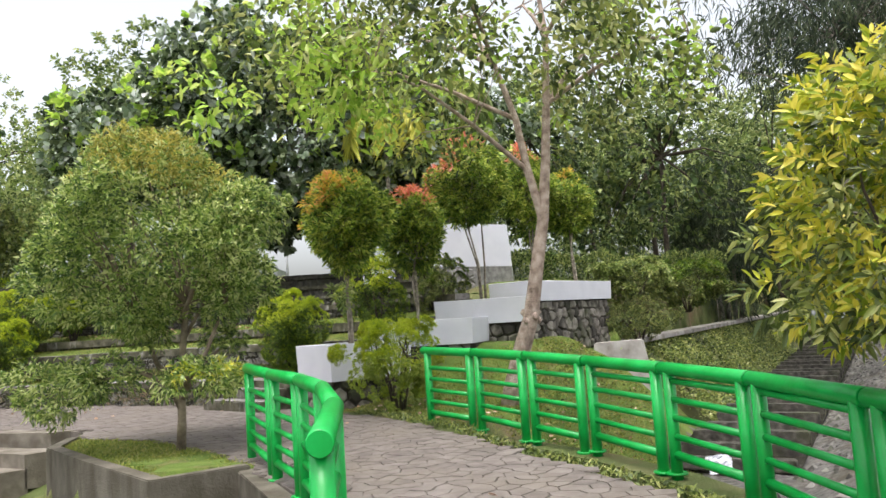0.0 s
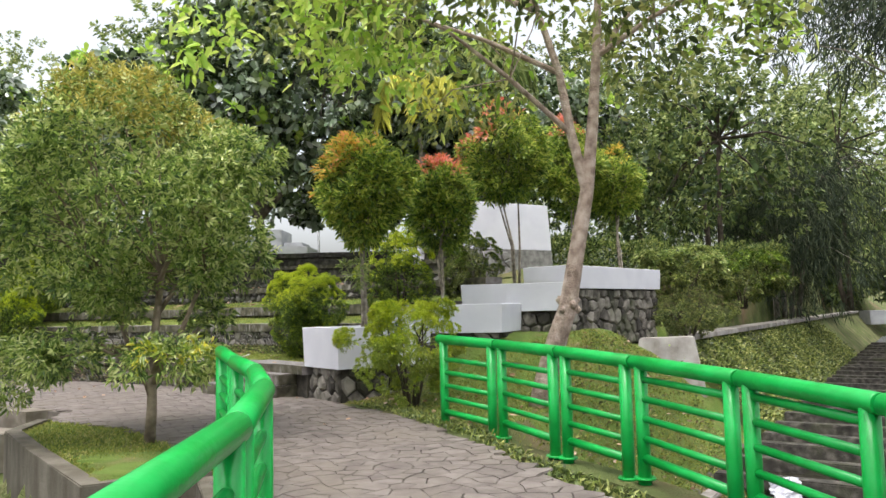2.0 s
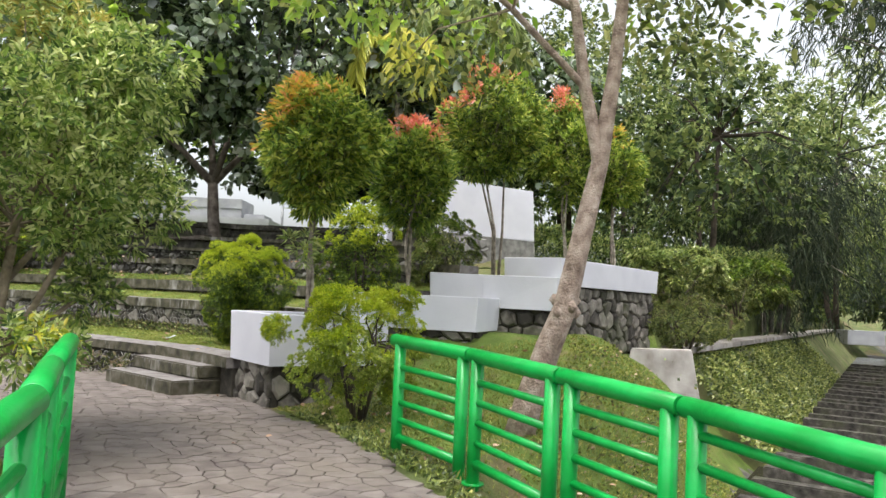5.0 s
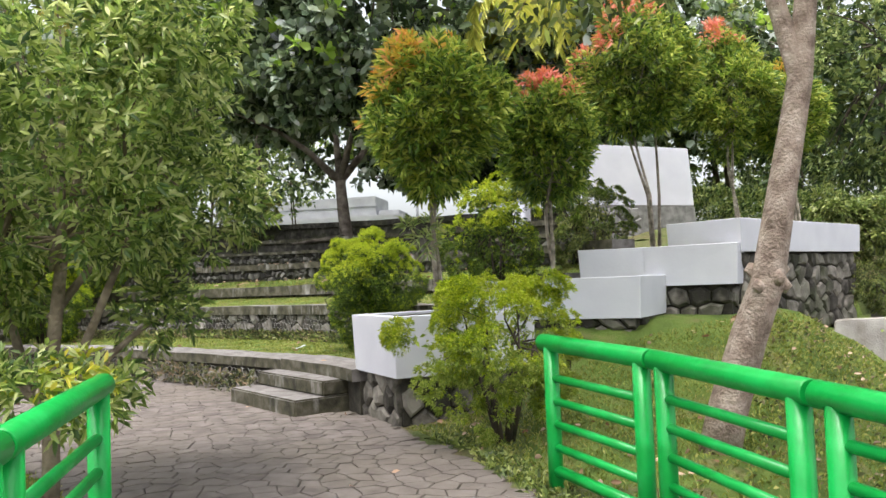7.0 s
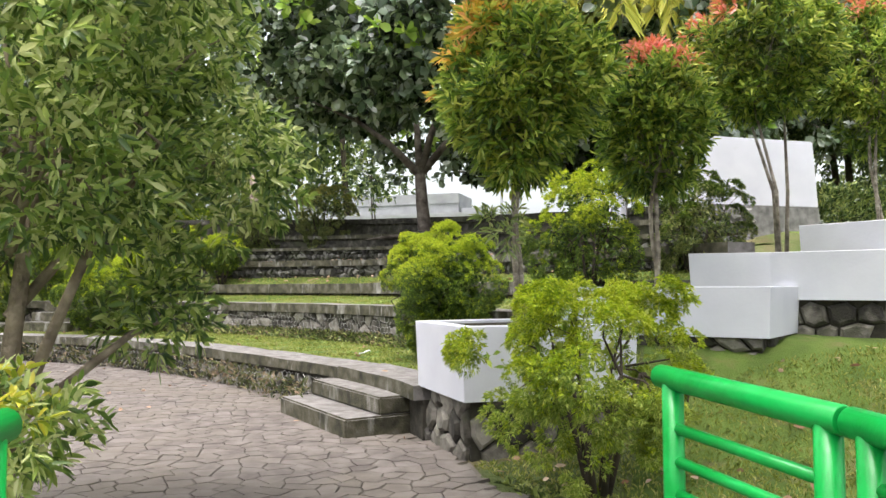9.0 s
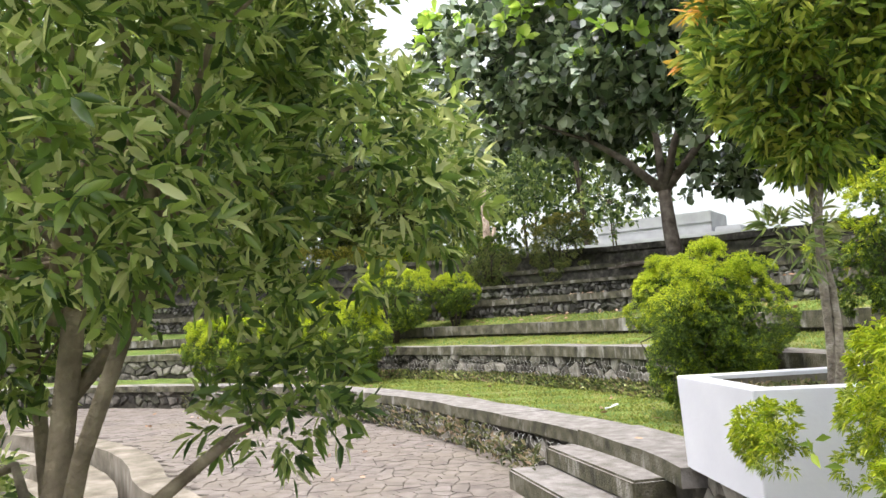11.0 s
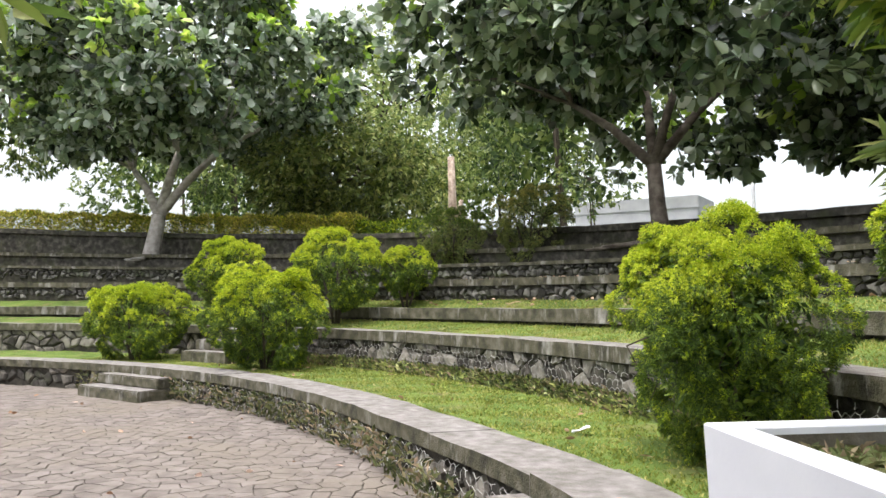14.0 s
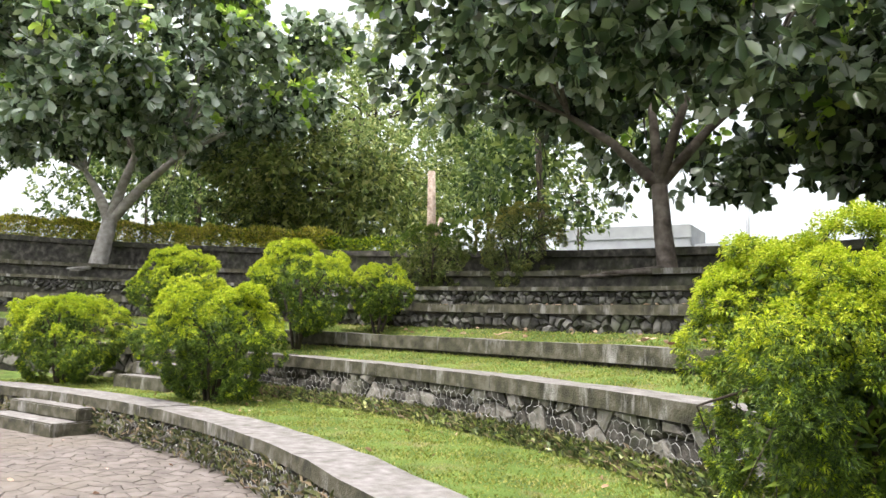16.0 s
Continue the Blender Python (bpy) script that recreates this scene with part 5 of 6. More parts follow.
BACK = [
    ((-17.5, 25.6, 2.7), 5.0, 3.6, 1.0, L_MID, L_LIGHT, "dense dark green tree with several stems"),
    ((-21.5, 32, 2.7), 12.5, 4.6, 1.5, L_LIGHT, L_FRESH, "tall light green tree in the distance"),
    ((-27, 29, 2.7), 12.0, 4.2, 1.5, L_FAR, L_LIGHT, "green tree behind the terraces"),
    ((-30, 19, 2.7), 12, 4.5, 1.6, L_FAR, L_MID, "green tree behind the terraces"),
    ((-33, 8, 2.5), 11, 5, 1.2, L_FAR, L_MID, "green tree behind the terraces"),
    ((-16, 40, 2.7), 16.5, 6.0, 3.2, L_FAR, L_LIGHT, "tall green tree in the distance"),
    ((1.5, 36, 2.7), 9.5, 4.0, 2.4, L_FAR, L_LIGHT, "green tree behind the pedestal"),
    ((6.0, 26, 1.8), 10.5, 4.0, 1.6, L_FAR, L_MID, "dense dark green tree behind the pedestal"),
    ((10.0, 23.5, 1.6), 8.6, 3.4, 1.2, L_FAR, L_LIGHT, "spreading green tree above the channel"),
    ((9.5, 31, 1.8), 13.5, 4.4, 1.5, L_FAR, L_LIGHT, "green tree above the channel"),
    ((18.6, 31.8, 1.2), 12.0, 4.2, 1.0, L_LIGHT, L_FRESH, "tall light green feathery tree"),
    ((22.0, 46, 1.5), 14.0, 5.0, 1.0, L_FAR, L_LIGHT, "tall green tree by the channel's end"),
    ((36.0, 44, 0.6), 16.0, 5.5, 1.6, L_FAR, L_MID, "dark green tree across the channel"),
    ((28.0, 30, 0.6), 13.0, 4.5, 1.4, L_FAR, L_MID, "dark green tree across the channel"),
    ((24.0, 19, 0.6), 11.0, 4.0, 1.2, L_FAR, L_MID, "dark green tree across the channel"),
    ((33.5, 53, 0.6), 7.0, 4.0, 0.2, L_FAR, L_MID, "bushy dark tree at the end of the channel"),
    ((26.5, 51, 0.6), 6.0, 3.4, 0.1, L_FAR, L_LIGHT, "bushy green tree at the end of the channel"),
    ((21.0, 42, 0.8), 5.0, 2.6, 0.1, L_FAR, L_MID, "low dark tree beside the channel"),
    ((40.0, 62, 0.6), 15.0, 7.0, 1.0, L_FAR, L_MID, "dark tree mass at the end of the channel"),
    ((29.0, 66, 0.6), 14.0, 6.0, 1.5, L_FAR, L_LIGHT, "dark tree mass at the end of the channel"),
    ((16.0, 56, 1.0), 15.0, 6.5, 1.0, L_FAR, L_LIGHT, "tree mass in the distance"),
    ((3.0, 50, 2.5), 14.0, 6.5, 2.0, L_FAR, L_LIGHT, "tree mass in the distance"),
    ((-24, 48, 2.7), 14.0, 6.5, 2.0, L_FAR, L_LIGHT, "tree mass in the distance"),
    ((-40, 36, 2.7), 14.0, 7.0, 1.0, L_FAR, L_LIGHT, "tree mass in the distance"),
    ((-38, -12, 0.0), 12.0, 6.0, 1.0, L_FAR, L_MID, "tree mass behind the bowl"),
    ((-18, -20, 0.0), 11.0, 6.0, 1.0, L_FAR, L_MID, "tree mass behind the bowl"),
    ((14, -14, 0.0), 10.0, 5.0, 1.0, L_FAR, L_MID, "tree mass behind the bridge"),
]
for k, (b, h, rx, low, m1, m2, lb) in enumerate(BACK):
    far = math.hypot(b[0], b[1]) > 40
    back_tree(b, h, rx, low, 200 + k, m1, m2, lb, (900 if k == 0 else 600 if k < 6 or k == 10 else 420) if not far else 520, (0.19, 0.085) if not far else (0.34, 0.16), 30 if not far else 18, 0.3 if not far else 0.45)


back_tree((-9.5, 27.0, 2.7), 3.5, 0.85, 1.3, 260, L_FAR, L_MID, "thin dark sapling in front of the monument base", 34, (0.17, 0.08), 14, 0.2, 2, stem_w=0.04)


def feather_tree(base, trunk, crown_c, radii, seed, label, count=420, per=26, mat_=L_FEATHER):
    """A tree of fine hanging needles."""
    rng = np.random.default_rng(seed)
    C, D = clumps(rng, crown_c, radii, count, 0.25, 0.35)
    P, d = crown_leaves(rng, C, D * 0.5, per, 0.26, 0.5, -0.9, 0.55)
    root = tree("casuarina_tree", base, label, trunk, M_BARKG, [("crown", leaf_mesh("crown", P, d, 0.34, 0.036, rng, 0.1, 0.3, True), mat_, "fine drooping needles")], group="feathery trees by the channel")
    tw = []
    for k in rng.choice(len(C), 40, replace=False):
        t = Vector(C[k])
        s = min((Vector(q) for p, _ in trunk for q in p[1:]), key=lambda q: (q - t).length)
        tw += limbs(rng, s, [t], 0.04, 0.008, 5)
    for q in tw:
        part("branch", smooth(join_py("branch", [q])), M_BARKG, root)


feather_tree((14.0, 26.5, 0.9), [bent([(k * 0.35 - 0.7, 0.2 * k, -0.2), (k * 0.5 - 0.9, 0.1 * k, 2.5), (k * 0.9 - 1.6, 0, 5.0)], 0.1, 0.04) for k in range(4)], (0, 0, 3.4), (3.2, 2.6, 3.2), 91, "dark feathery tree with hanging branches above the channel", 520, 30)
feather_tree((14.6, 17.0, 0.2), [bent([(0, 0, -0.2), (-0.45, 0, 1.2), (-0.75, 0, 2.4), (-0.85, 0, 4.2), (-0.95, 0, 6.6), (-0.8, 0, 9.0)], 0.22, 0.1)], (0.4, -0.4, 9.6), (4.6, 3.8, 2.7), 92, "leaning tree with pale trunk and dark feathery crown", 620, 30)


# ---- hedges ----
def hedge(name, boxes, main, light, label, seed, leaf=(0.1, 0.045), dens=90):
    rng = np.random.default_rng(seed)
    Ps, Ds = [], []
    for (x, y, z, sx, sy, sz, rz) in boxes:
        n = int(dens * 14 * (sx * sz + sx * sy))
        u = rng.uniform(-1, 1, (n, 3))
        k = rng.integers(0, 3, n)
        u[k == 0, 2] = np.abs(rng.normal(1, 0.08, (k == 0).sum()))
        u[k == 1, 1] = -np.abs(rng.normal(1, 0.08, (k == 1).sum()))
        c, s = math.cos(rz), math.sin(rz)
        q = u * [sx / 2, sy / 2, sz / 2]
        bumpy = 1 + 0.12 * np.sin(q[:, :1] * 5.0) + 0.06 * np.sin(q[:, :1] * 13)
        q[:, 2:] *= bumpy
        Ps.append(np.stack([x + q[:, 0] * c - q[:, 1] * s, y + q[:, 0] * s + q[:, 1] * c, z + sz / 2 + q[:, 2]], 1))
        Ds.append(u * [0.6, 1, 1] + rng.normal(size=u.shape) * 0.7)
    P, D = np.concatenate(Ps), np.concatenate(Ds)
    o = np.array(boxes[0][:3])
    root = thing("hedge", tuple(o), label, "hedge", "clipped hedges")
    half = rng.uniform(size=len(P)) < 0.35
    part("leaves", leaf_mesh("leaves", P[~half] - o, D[~half], *leaf, rng, 0.25, 0.0, True), main, root)
    part("young_leaves", leaf_mesh("young_leaves", P[half] - o, D[half], *leaf, rng, 0.25, 0.0, True), light, root)


def top_hedge(a0, a1, r, z, h, seed, m1, m2, label):
    boxes = []
    a = a0
    while a < a1:
        p = ring_pt(r, a + 2)
        boxes.append((p.x, p.y, z + 0.012 * (a - 70), 1.7, 0.8, h, radians(a - 88)))
        a += 4
    hedge("hedge", boxes, m1, m2, label, seed)


top_hedge(97, 134, 22.6, 3.05, 0.75, 101, L_OLIVE, L_YELLOW, "yellow-green clipped hedge along the top wall")
top_hedge(88, 97, 22.8, 3.0, 0.6, 102, L_LIMED, L_LIME, "green clipped hedge along the top wall")
hedge("hedge", [(5.2, 19.5, 1.9, 4.0, 1.0, 1.2, -0.1), (9.2, 20.5, 1.8, 4.0, 1.0, 1.2, 0.2), (3.6, 17.5, 2.0, 2.6, 0.9, 1.1, 0.1)], L_FAR, L_MID, "dark green hedge behind the pedestal", 104)


# ---- white building and small things beyond the top wall ----
def far_building():
    root = thing("monument_base", (-8.6, 30.2, 2.7), "low pale grey stepped monument base behind the top wall", "monument")
    for k, (x0, x1, z0, z1, y0, y1) in enumerate(((-3.0, 2.9, 0.0, 1.55, -0.6, 2.2), (-2.6, 1.65, 1.55, 2.35, -0.2, 1.8), (1.75, 2.6, 1.55, 1.75, -0.2, 1.4))):
        bm = bmesh.new()
        prism(bm, [(x0, y0), (x1, y0), (x1, y1), (x0, y1)], z0, z1, bevel=0.03)
        part("tier", bm, M_GREYW, root)
    for z in (0.55, 1.1, 1.95):
        bm = bmesh.new()
        w = (-3.03, 2.93) if z < 1.5 else (-2.63, 1.68)
        prism(bm, [(w[0], -0.63 if z < 1.5 else -0.23), (w[1], -0.63 if z < 1.5 else -0.23), (w[1], 0), (w[0], 0)], z, z + 0.05)
        part("ledge", bm, M_GREYW, root)


far_building()


def cut_trunk():
    root = thing("tree_stump", (-11.95, 23.3, 2.7), "pale cut tree trunk with two short stubs", "tree")
    part("trunk", smooth(join_py("trunk", [tube([(0, 0, -0.2), (0.03, 0, 0.9), (-0.02, 0, 1.6), (-0.08, 0, 3.0)], [0.16, 0.14, 0.12, 0.1], 9)])), M_BARK, root)
    part("stub", smooth(join_py("stub", [tube([(0.0, 0, 1.15), (0.2, 0, 1.4), (0.28, 0, 1.75)], [0.08, 0.07, 0.06], 7)])), M_BARK, root)


cut_trunk()


def street_lamp(loc, h, label):
    root = thing("street_lamp", loc, label, "street lamp")
    part("pole", smooth_tube([(0, 0, -0.2), (0, 0, h)], 0.07, 10), M_METAL, root)
    part("arm", smooth_tube([(0, 0, h), (-0.25, 0, h + 0.3), (-0.7, 0, h + 0.42)], 0.05, 8), M_METAL, root)
    bm = bmesh.new()
    prism(bm, [(-1.25, -0.12), (-0.65, -0.12), (-0.65, 0.12), (-1.25, 0.12)], h + 0.36, h + 0.5, bevel=0.03)
    part("lamp_head", bm, M_WHITE, root)


street_lamp((31.3, 48.0, 0.5), 3.4, "pale street lamp with a curved arm across the channel")
street_lamp((32.9, 47.0, 0.5), 3.5, "second pale street lamp beyond the channel")
post = thing("post", (-5.6, 31.6, 2.7), "thin pale post beside the monument base", "post")
part("pole", smooth_tube([(0, 0, -0.2), (0, 0, 3.4)], 0.06, 10), M_GREYW, post)
part("pole_cap", smooth_tube([(0, 0, 3.4), (0, 0, 3.46)], 0.075, 10), M_GREYW, post)


def end_block():
    bm = bmesh.new()
    prism(bm, [(26.2, 44.6), (28.5, 44.6), (28.5, 46.0), (26.2, 46.0)], -0.2, 0.66, bevel=0.03)
    tagged(new("culvert_block", mesh_bm("culvert_block", bm)), "white painted culvert block at the channel's end", "concrete block").data.materials.append(M_GREYW)
    bm = bmesh.new()
    prism(bm, [(29.5, 46.5), (44, 46.5), (44, 47), (29.5, 47)], 0.4, 0.68, bevel=0.02)
    structure("kerb", bm, M_GREYW, "pale kerb along the far path", "kerb")


end_block()


def white_rag():
    bm = bmesh.new()
    bmesh.ops.create_grid(bm, x_segments=10, y_segments=10, size=0.14)
    rng = random.Random(5)
    for v in bm.verts:
        v.co.z = 0.12 * math.sin(v.co.x * 9) * math.cos(v.co.y * 7) + rng.uniform(-0.03, 0.03)
    bmesh.ops.solidify(bm, geom=bm.faces[:], thickness=0.01)
    ob = tagged(new("cloth", mesh_bm("cloth", bm)), "crumpled white cloth caught at the channel edge", "cloth")
    ob.data.materials.append(M_WHITE)
    ob.matrix_world = pose(5.2, 6.3, -1.0, 60, 10, 20)


white_rag()


# ---- grass blades, weeds, fallen leaves ----
def grass_on(points, height, name, label, m=None, seed=7, width=0.012, lean=0.5):
    rng = np.random.default_rng(seed)
    P = np.asarray(points, float)
    n = len(P)
    D = rng.normal(size=(n, 3)) * lean
    D[:, 2] = 1.0
    me = leaf_mesh(name, P, D, height, width, rng, 0.1, 0.25, True)
    me.materials.append(m or L_GRASS)
    tagged(new(name, me), label, "grass", kind="stuff")


def ring_points(rng, n, r0, r1, a0, a1, z0, z1, tilt=0.0):
    f = rng.uniform(0, 1, n)
    a = rng.uniform(a0, a1, n)
    r = r0 + (r1 - r0) * f
    t = np.radians(a)
    return np.stack([CX + r * np.cos(t), CY + r * np.sin(t), z0 * (1 - f) + z1 * f + tilt * (a - 70)], 1)


rg = np.random.default_rng(400)
grass_on(ring_points(rg, 34000, 13.56, 15.5, 39, 100, 0.42, 0.45), 0.055, "grass", "short mown grass on the lowest terrace", seed=401)
grass_on(ring_points(rg, 15000, 15.95, 16.85, 40, 110, 1.03, 1.2), 0.06, "grass", "short grass on the second terrace", seed=402)
grass_on(ring_points(rg, 9000, 17.25, 17.95, 40, 110, 1.43, 1.6), 0.06, "grass", "short grass on the third terrace", seed=403)


def lawn_points(rng, n, poly, z):
    xs, ys = [p[0] for p in poly], [p[1] for p in poly]
    x, y = rng.uniform(min(xs), max(xs), n), rng.uniform(min(ys), max(ys), n)
    k = inside(x, y, poly)
    return np.stack([x[k], y[k], np.full(k.sum(), z)], 1)


grass_on(lawn_points(rg, 16000, LAWN, -0.03), 0.055, "grass", "short grass on the lawn patch", seed=404)
MOUND = [(0.2, 6.7), (1.2, 5.0), (2.3, 3.4), (3.2, 3.6), (4.9, 7.4), (6.0, 9.6), (5.9, 12.2), (5.0, 12.0), (3.2, 9.9), (1.9, 9.2), (0.7, 8.3), (-0.5, 7.5)]
q = lawn_points(rg, 60000, MOUND, 0.0)
q[:, 2] = ground_z(q[:, 0], q[:, 1])
thin = rg.uniform(size=len(q)) < np.clip((q[:, 1] - 4.0) / 3.5, 0.35, 1)
grass_on(q[thin], 0.06, "grass", "patchy grass on the mound below the planters", seed=405)
FIRST_BED = [(-1.05, 8.4), (-0.55, 7.72), (0.55, 8.42), (0.0, 9.4)]
grass_on(lawn_points(rg, 1500, FIRST_BED, 0.985), 0.07, "weeds", "sparse weeds on the soil of the first planter", L_WEED, 411, 0.02, 0.9)
grass_on(lawn_points(rg, 900, [(0.05, 9.85), (1.75, 9.45), (2.1, 10.25), (0.3, 10.95)], 1.295), 0.07, "weeds", "sparse weeds on the soil of the second planter", L_WEED, 412, 0.02, 0.9)
COVER = [(1.9, 4.6), (2.6, 3.2), (3.3, 3.4), (5.2, 7.2), (6.1, 9.6), (6.0, 12.2), (4.6, 11.6), (3.2, 9.4), (2.6, 7.2)]
cover = lawn_points(rg, 15000, COVER, 0.0)
cover[:, 2] = ground_z(cover[:, 0], cover[:, 1])
grass_on(cover[::2], 0.075, "weeds", "low leafy ground cover on the bank above the channel", L_GRASS, 413, 0.032, 1.1)
grass_on(cover[1::4], 0.08, "weeds", "dull scrubby ground cover on the bank above the channel", L_WEED, 414, 0.034, 1.1)
# weeds along the feet of the gabion walls and the path's edge
w = np.concatenate([ring_points(rg, 1500, 12.9, 12.97, 44, 96, 0.0, 0.3), ring_points(rg, 2600, 15.2, 15.46, 42, 84, 0.45, 0.6)])
grass_on(w, 0.13, "weeds", "scrubby green weeds at the foot of the gabion walls", L_WEED, 406, 0.03, 0.8)
grass_on(ring_points(rg, 2200, 15.2, 15.44, 44, 84, 0.45, 0.58), 0.12, "weeds", "fresh green weeds at the foot of the second wall", L_MID, 409, 0.035, 0.8)
e = []
for (x0, y0), (x1, y1) in zip(EDGE[2:10], EDGE[3:11]):
    for k in range(260):
        f = rg.uniform()
        x, y = x0 + (x1 - x0) * f + rg.uniform(0, 0.3), y0 + (y1 - y0) * f + rg.uniform(0, 0.15)
        e.append((x, y, max(-0.06, float(ground_z(x, y)))))
grass_on(np.array(e), 0.09, "weeds", "low weeds along the path's edge", L_MID, 407, 0.025, 0.9)


def scrap(loc, size, rz, seed, label, m):
    """A crumpled flat scrap lying on the grass."""
    bm = bmesh.new()
    bmesh.ops.create_grid(bm, x_segments=7, y_segments=5, size=size)
    rng = random.Random(seed)
    for v in bm.verts:
        v.co.y *= 0.55 + 0.25 * math.sin(v.co.x / size * 2.2)
        v.co.z = 0.02 * math.sin(v.co.x * 22) + rng.uniform(-0.008, 0.008) + 0.02
    bmesh.ops.solidify(bm, geom=bm.faces[:], thickness=0.004)
    ob = tagged(new("scrap", mesh_bm("scrap", bm)), label, "litter", "scraps on the grass")
    ob.data.materials.append(m)
    ob.matrix_world = pose(*loc, 0, 0, rz)


scrap((-3.02, 11.35, 0.48), 0.075, 20, 1, "crumpled pale paper scrap lying on the grass terrace", M_WHITE)
scrap((-4.1, 15.6, 1.52), 0.11, -30, 2, "large dry yellowish leaf sheath on the third terrace", L_DRY)
scrap((-6.3, 16.3, 1.53), 0.12, 40, 3, "curled brown leaf sheath on the third terrace", L_DRY)


def fallen_leaves():
    rng = np.random.default_rng(55)
    pts = [ring_points(rng, 24, 10.6, 13, 40, 95, 0.012, 0.012), ring_points(rng, 35, 13.6, 15.4, 40, 90, 0.47, 0.5), ring_points(rng, 60, 16.9, 17.9, 50, 90, 1.5, 1.65), ring_points(rng, 90, 18.3, 19.0, 50, 90, 2.0, 2.05)]
    m = lawn_points(rng, 520, MOUND, 0.0)
    m[:, 2] = ground_z(m[:, 0], m[:, 1]) + 0.03
    p = lawn_points(rng, 34, PATH_POLY, 0.006)
    P = np.concatenate(pts + [m, p])
    D = rng.normal(size=P.shape)
    D[:, 2] *= 0.12
    me = leaf_mesh("fallen_leaves", P, D, 0.085, 0.04, rng, 0.15)
    me.materials.append(L_DRY)
    tagged(new("fallen_leaves", me), "dry brown fallen leaves on paving and grass", "leaves", kind="stuff")


fallen_leaves()


# ---- creepers on the sloped wall, loose rocks on the far bank ----
def creepers():
    rng = np.random.default_rng(610)
    n = 26000
    s, f = rng.uniform(1.2, 22, n), rng.uniform(0, 1, n)
    k = rng.integers(0, 130, n)
    s = rng.uniform(1.2, 22, 130)[k] + rng.normal(size=n) * 0.55
    f = np.clip(rng.uniform(0, 1, 130)[k] + rng.normal(size=n) * 0.16, 0, 1)
    off, z = 0.52 + 1.68 * f, -1.56 + 2.0 * f + 0.03
    P = np.stack([7.4 + 0.52 * s - 0.854 * off, 11.1 + 0.854 * s + 0.52 * off, z], 1)
    D = rng.normal(size=P.shape) + [0.5, -0.3, 0.3]
    me = leaf_mesh("creeper", P, D, 0.09, 0.06, rng, 0.1, 0.1, True)
    me.materials.append(L_MID)
    tagged(new("creeper", me), "low green creepers over the sloped channel wall", "creeper", kind="stuff")


def loose_rocks():
    rng = np.random.default_rng(620)
    chunks = []
    for k in range(2600):
        s, f = rng.uniform(-9, 30), rng.uniform(0, 1) ** 1.3
        off = -0.9 - 5.5 * f
        x, y = 7.4 + 0.52 * s - 0.854 * off, 11.1 + 0.854 * s + 0.52 * off
        if y < 0.5 or (x < 3.6 and y < 4):
            continue
        z = float(ground_z(x, y))
        r = rng.uniform(0.03, 0.1) * (1.5 if rng.uniform() < 0.1 else 1)
        v = [Vector((x, y, z)) + Vector(((rng.uniform(0.6, 1.2)) * r * a, rng.uniform(0.6, 1.2) * r * b, rng.uniform(0.5, 1.0) * r * c)) for a, b, c in ((1, 0, 0), (0, 1, 0), (-1, 0, 0), (0, -1, 0), (0.2, 0.1, 0.9), (0, 0, -0.5))]
        chunks.append((v, [(0, 1, 4), (1, 2, 4), (2, 3, 4), (3, 0, 4), (1, 0, 5), (2, 1, 5), (3, 2, 5), (0, 3, 5)]))
    me = join_py("loose_rocks", chunks)
    me.materials.append(M_STONE)
    tagged(new("loose_rocks", me), "loose grey rubble on the far bank", "rocks", kind="stuff")


def bank_pipe():
    root = thing("pipe", (9.3, 11.9, 0.05), "short white plastic pipe lying on the rubble bank", "pipe", rz=35)
    part("tube", smooth_tube([(-0.32, 0, 0), (0.32, 0, 0.02)], 0.055, 14), M_WHITE, root)
    part("socket", smooth_tube([(0.24, 0, 0.016), (0.34, 0, 0.021)], 0.066, 14), M_WHITE, root)
    z = float(ground_z(9.3, 11.9))
    root.location.z = z + 0.06


creepers()
loose_rocks()
bank_pipe()


# ---- gabion stones and their hexagonal wire ----
def wall_frame(r, flare, deg, z):
    rr = r + flare * (1 - float(sstep(36, 58, deg)))
    a = radians(deg)
    n = Vector((-math.cos(a), -math.sin(a), 0))
    u = Vector((math.sin(a), -math.cos(a), 0))
    m = Matrix((u, Vector((0, 0, 1)), n)).transposed().to_4x4()
    return Matrix.Translation(ring_pt(rr, deg, z)) @ m


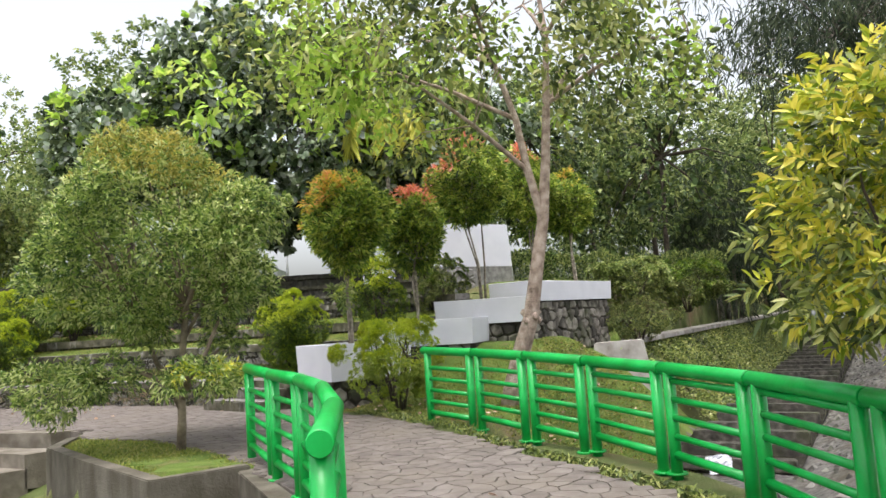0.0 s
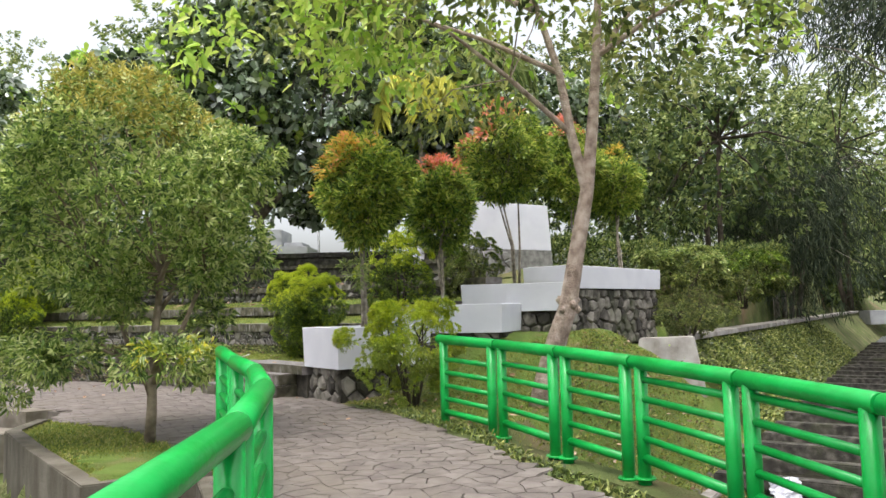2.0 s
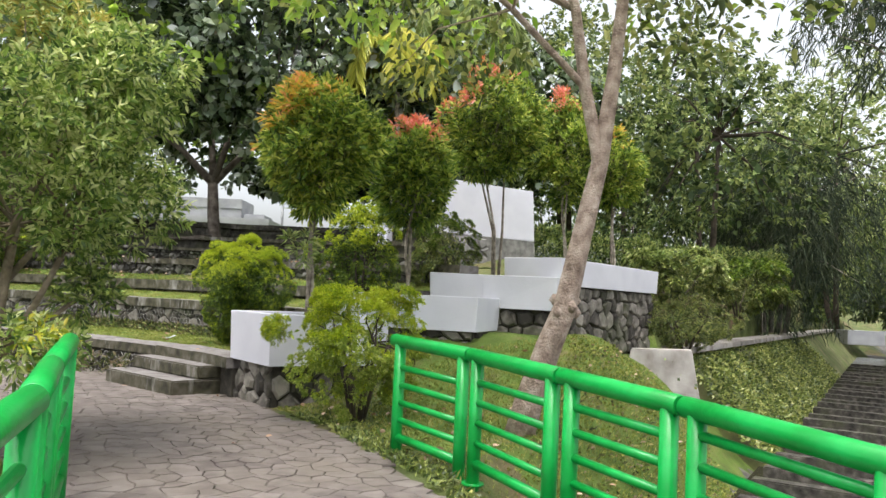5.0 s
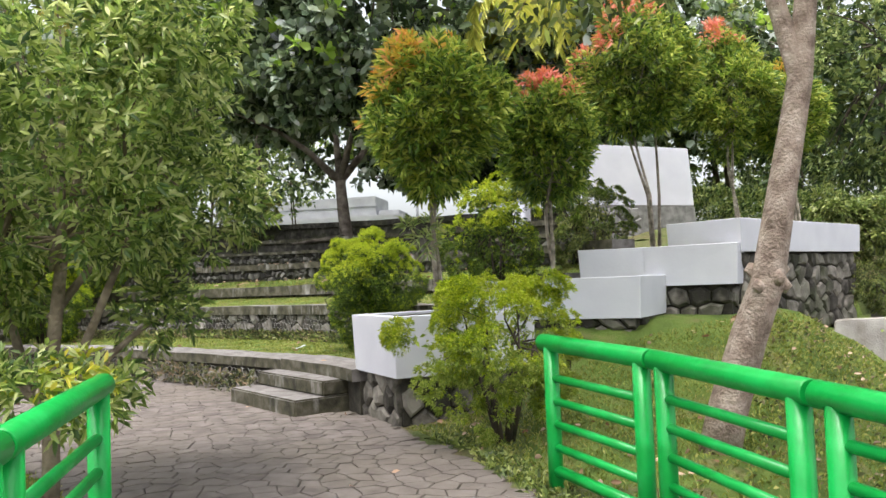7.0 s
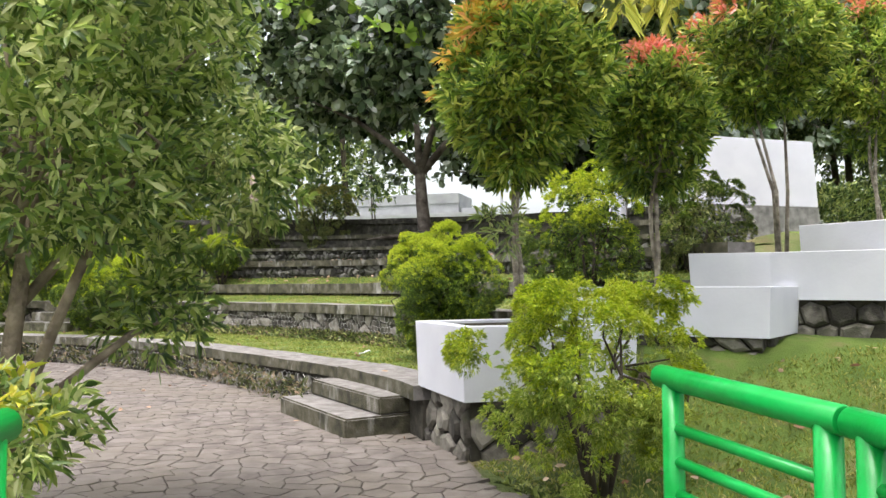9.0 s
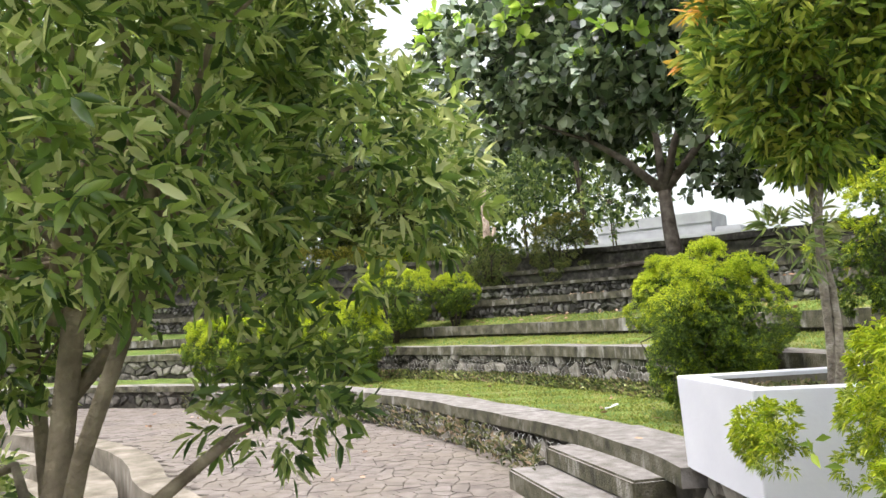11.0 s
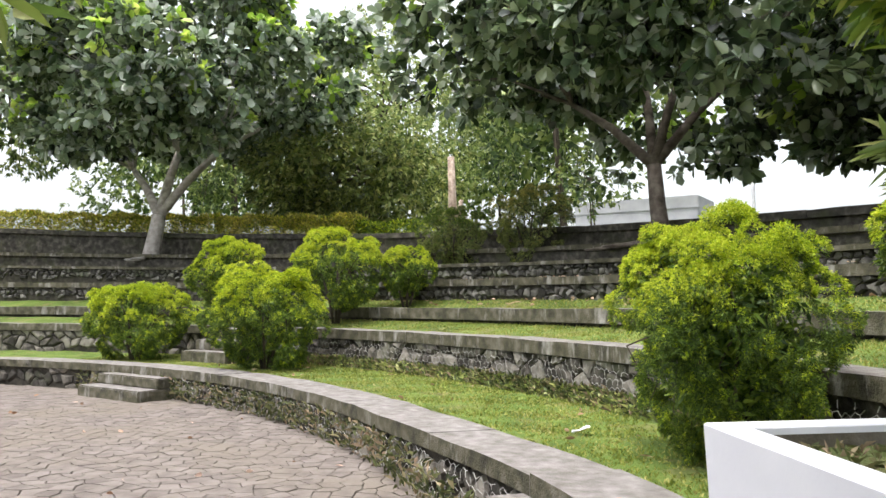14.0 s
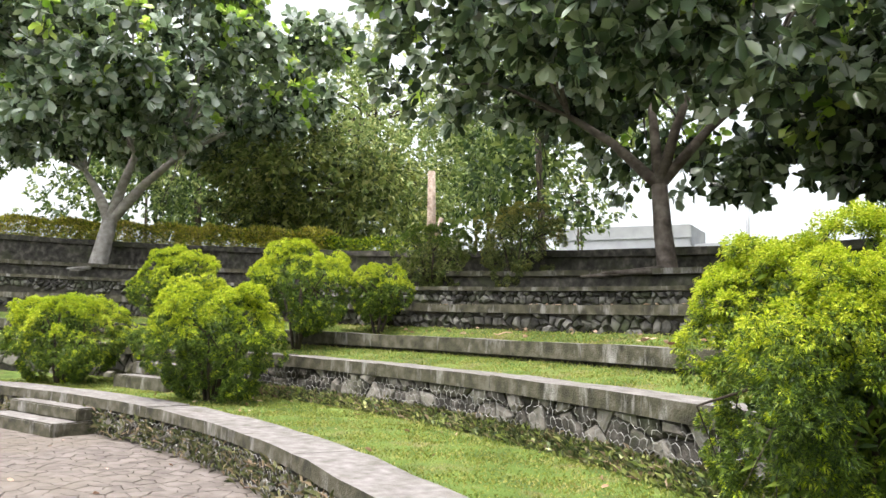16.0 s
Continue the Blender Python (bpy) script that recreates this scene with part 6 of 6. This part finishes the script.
def gabion(index, a0, a1, size, pieces, wire_to):
    r, z0, z1, cap, ch, _, _ = TERRACES[index]
    flare, tilt = (0.55 if index == 0 else 0.0), TILT[index]
    root = thing("gabion", (0, 0, 0), "grey rubble stones packed behind hexagonal wire under a concrete cap", "gabion wall", "gabion walls", "structure")
    rng = random.Random(500 + index)
    deg = 180 / math.pi / r
    length = (a1 - a0) / deg
    top = z1 - ch - z0
    rest, made = [], 0
    for c, pts in sorted(hex_cells(0, length, 0, top, size, size * 0.75, rng, 0.34), key=lambda q: q[0][0]):
        pts = [(x, min(max(y, -0.04), top)) for x, y in pts]
        v, f = cell_piece(c, pts, 0.016, rng.uniform(0.015, 0.065), rng, rng.uniform(0.45, 0.75))
        ang = a0 + c[0] * deg
        place = wall_frame(r + 0.045, flare, ang, z0 + c[1] + tilt * (ang - 70)) @ pose(0, 0, 0, 0, 0, 0)
        # the plan runs the other way round the ring
        v = [(-x, y, z) for x, y, z in v]
        f = [q[::-1] for q in f]
        if made < pieces and 42 < ang:
            me = mesh_py("stone", v, f)
            ob = part("stone", me, M_STONE_O, root)
            ob.matrix_local = place
            made += 1
        else:
            rest.append(([place @ Vector(q) for q in v], f))
    if rest:
        tagged(part("stone_rest", join_py("stone_rest", rest), M_STONE, root), kind="stuff")
    # wire netting: hexagons of twisted wire just in front of the stones
    s = 0.1
    segs = []
    nu, nv = int((wire_to - a0) / deg / s), int(top / (s * 0.86)) + 1
    for j in range(nv):
        for i in range(nu):
            cu, cv = (i + 0.5 * (j % 2)) * s, j * s * 0.86
            for du, dv, eu, ev in ((0, 0.5, 0.5, 0.22), (0.5, 0.22, 0.5, -0.22), (0, 0.5, -0.5, 0.22)):
                a, b = (cu + du * s, cv + dv * s), (cu + eu * s, cv + ev * s)
                if max(a[1], b[1]) < top and rng.random() < 0.86:
                    q = []
                    for u, v in (a, b):
                        u, v = u + 0.028 * noise.noise((u * 9, v * 9, 1.5)) + 0.03 * noise.noise((u * 3, v * 3, 7.5)), v + 0.03 * noise.noise((u * 9, v * 9, 4.5)) + 0.03 * noise.noise((u * 3, v * 4, 9.5))
                        ang = a0 + u * deg
                        w = 0.012 * math.sin(u * 7.3) + 0.01 * math.sin(v * 23 + u * 3)
                        q.append(wall_frame(r - 0.025 + w, flare, ang, z0 + v + tilt * (ang - 70)).translation)
                    segs.append(tube(q, 0.0036, 3, False))
    tagged(part("wire_netting", join_py("wire_netting", segs), M_WIRE, root, "pale hexagonal wire netting"), kind="stuff")


gabion(0, 41, 118, 0.24, 200, 90)
gabion(1, 40, 124, 0.29, 220, 90)
gabion(3, 40, 124, 0.17, 0, 41)
gabion(4, 45, 124, 0.15, 0, 46)


# ---- paving: irregular flat stones ----
def paving():
    rng = random.Random(77)
    root = thing("paving", (0, 0, 0), "irregular grey-brown flat paving stones of path and plaza", "paving", kind="structure")
    rest, made = [], 0
    size = 0.195
    for c, pts in hex_cells(-27, 3.4, -7, 14.2, size, size * 0.86, rng, 0.26):
        x, y = c
        r, ang = math.hypot(x - CX, y - CY), math.degrees(math.atan2(y - CY, x - CX))
        rin = 9.6 + 0.98 * (1 - float(sstep(36, 58, ang)))
        rout = 12.98 + 0.5 * (1 - float(sstep(36, 58, ang)))
        on_ring = rin < r < rout and 37 < ang < 150
        if not on_ring and not bool(inside(x, y, PATH_POLY)):
            continue
        v, f = cell_piece(c, pts, 0.0035, 0.008 + rng.uniform(-0.003, 0.003), rng, 0.95, 0.015)
        place = Matrix.Translation((x, y, -0.012))
        near = -3.6 < x < 0.6 and 5.4 < y < 9.5
        if near and made < 300:
            ob = part("paving_stone", mesh_py("paving_stone", v, f), M_PAVE, root)
            ob.matrix_local = place
            made += 1
        else:
            rest.append(([place @ Vector(q) for q in v], f))
    tagged(part("paving_rest", join_py("paving_rest", rest), M_PAVE_I, root), kind="stuff")


paving()
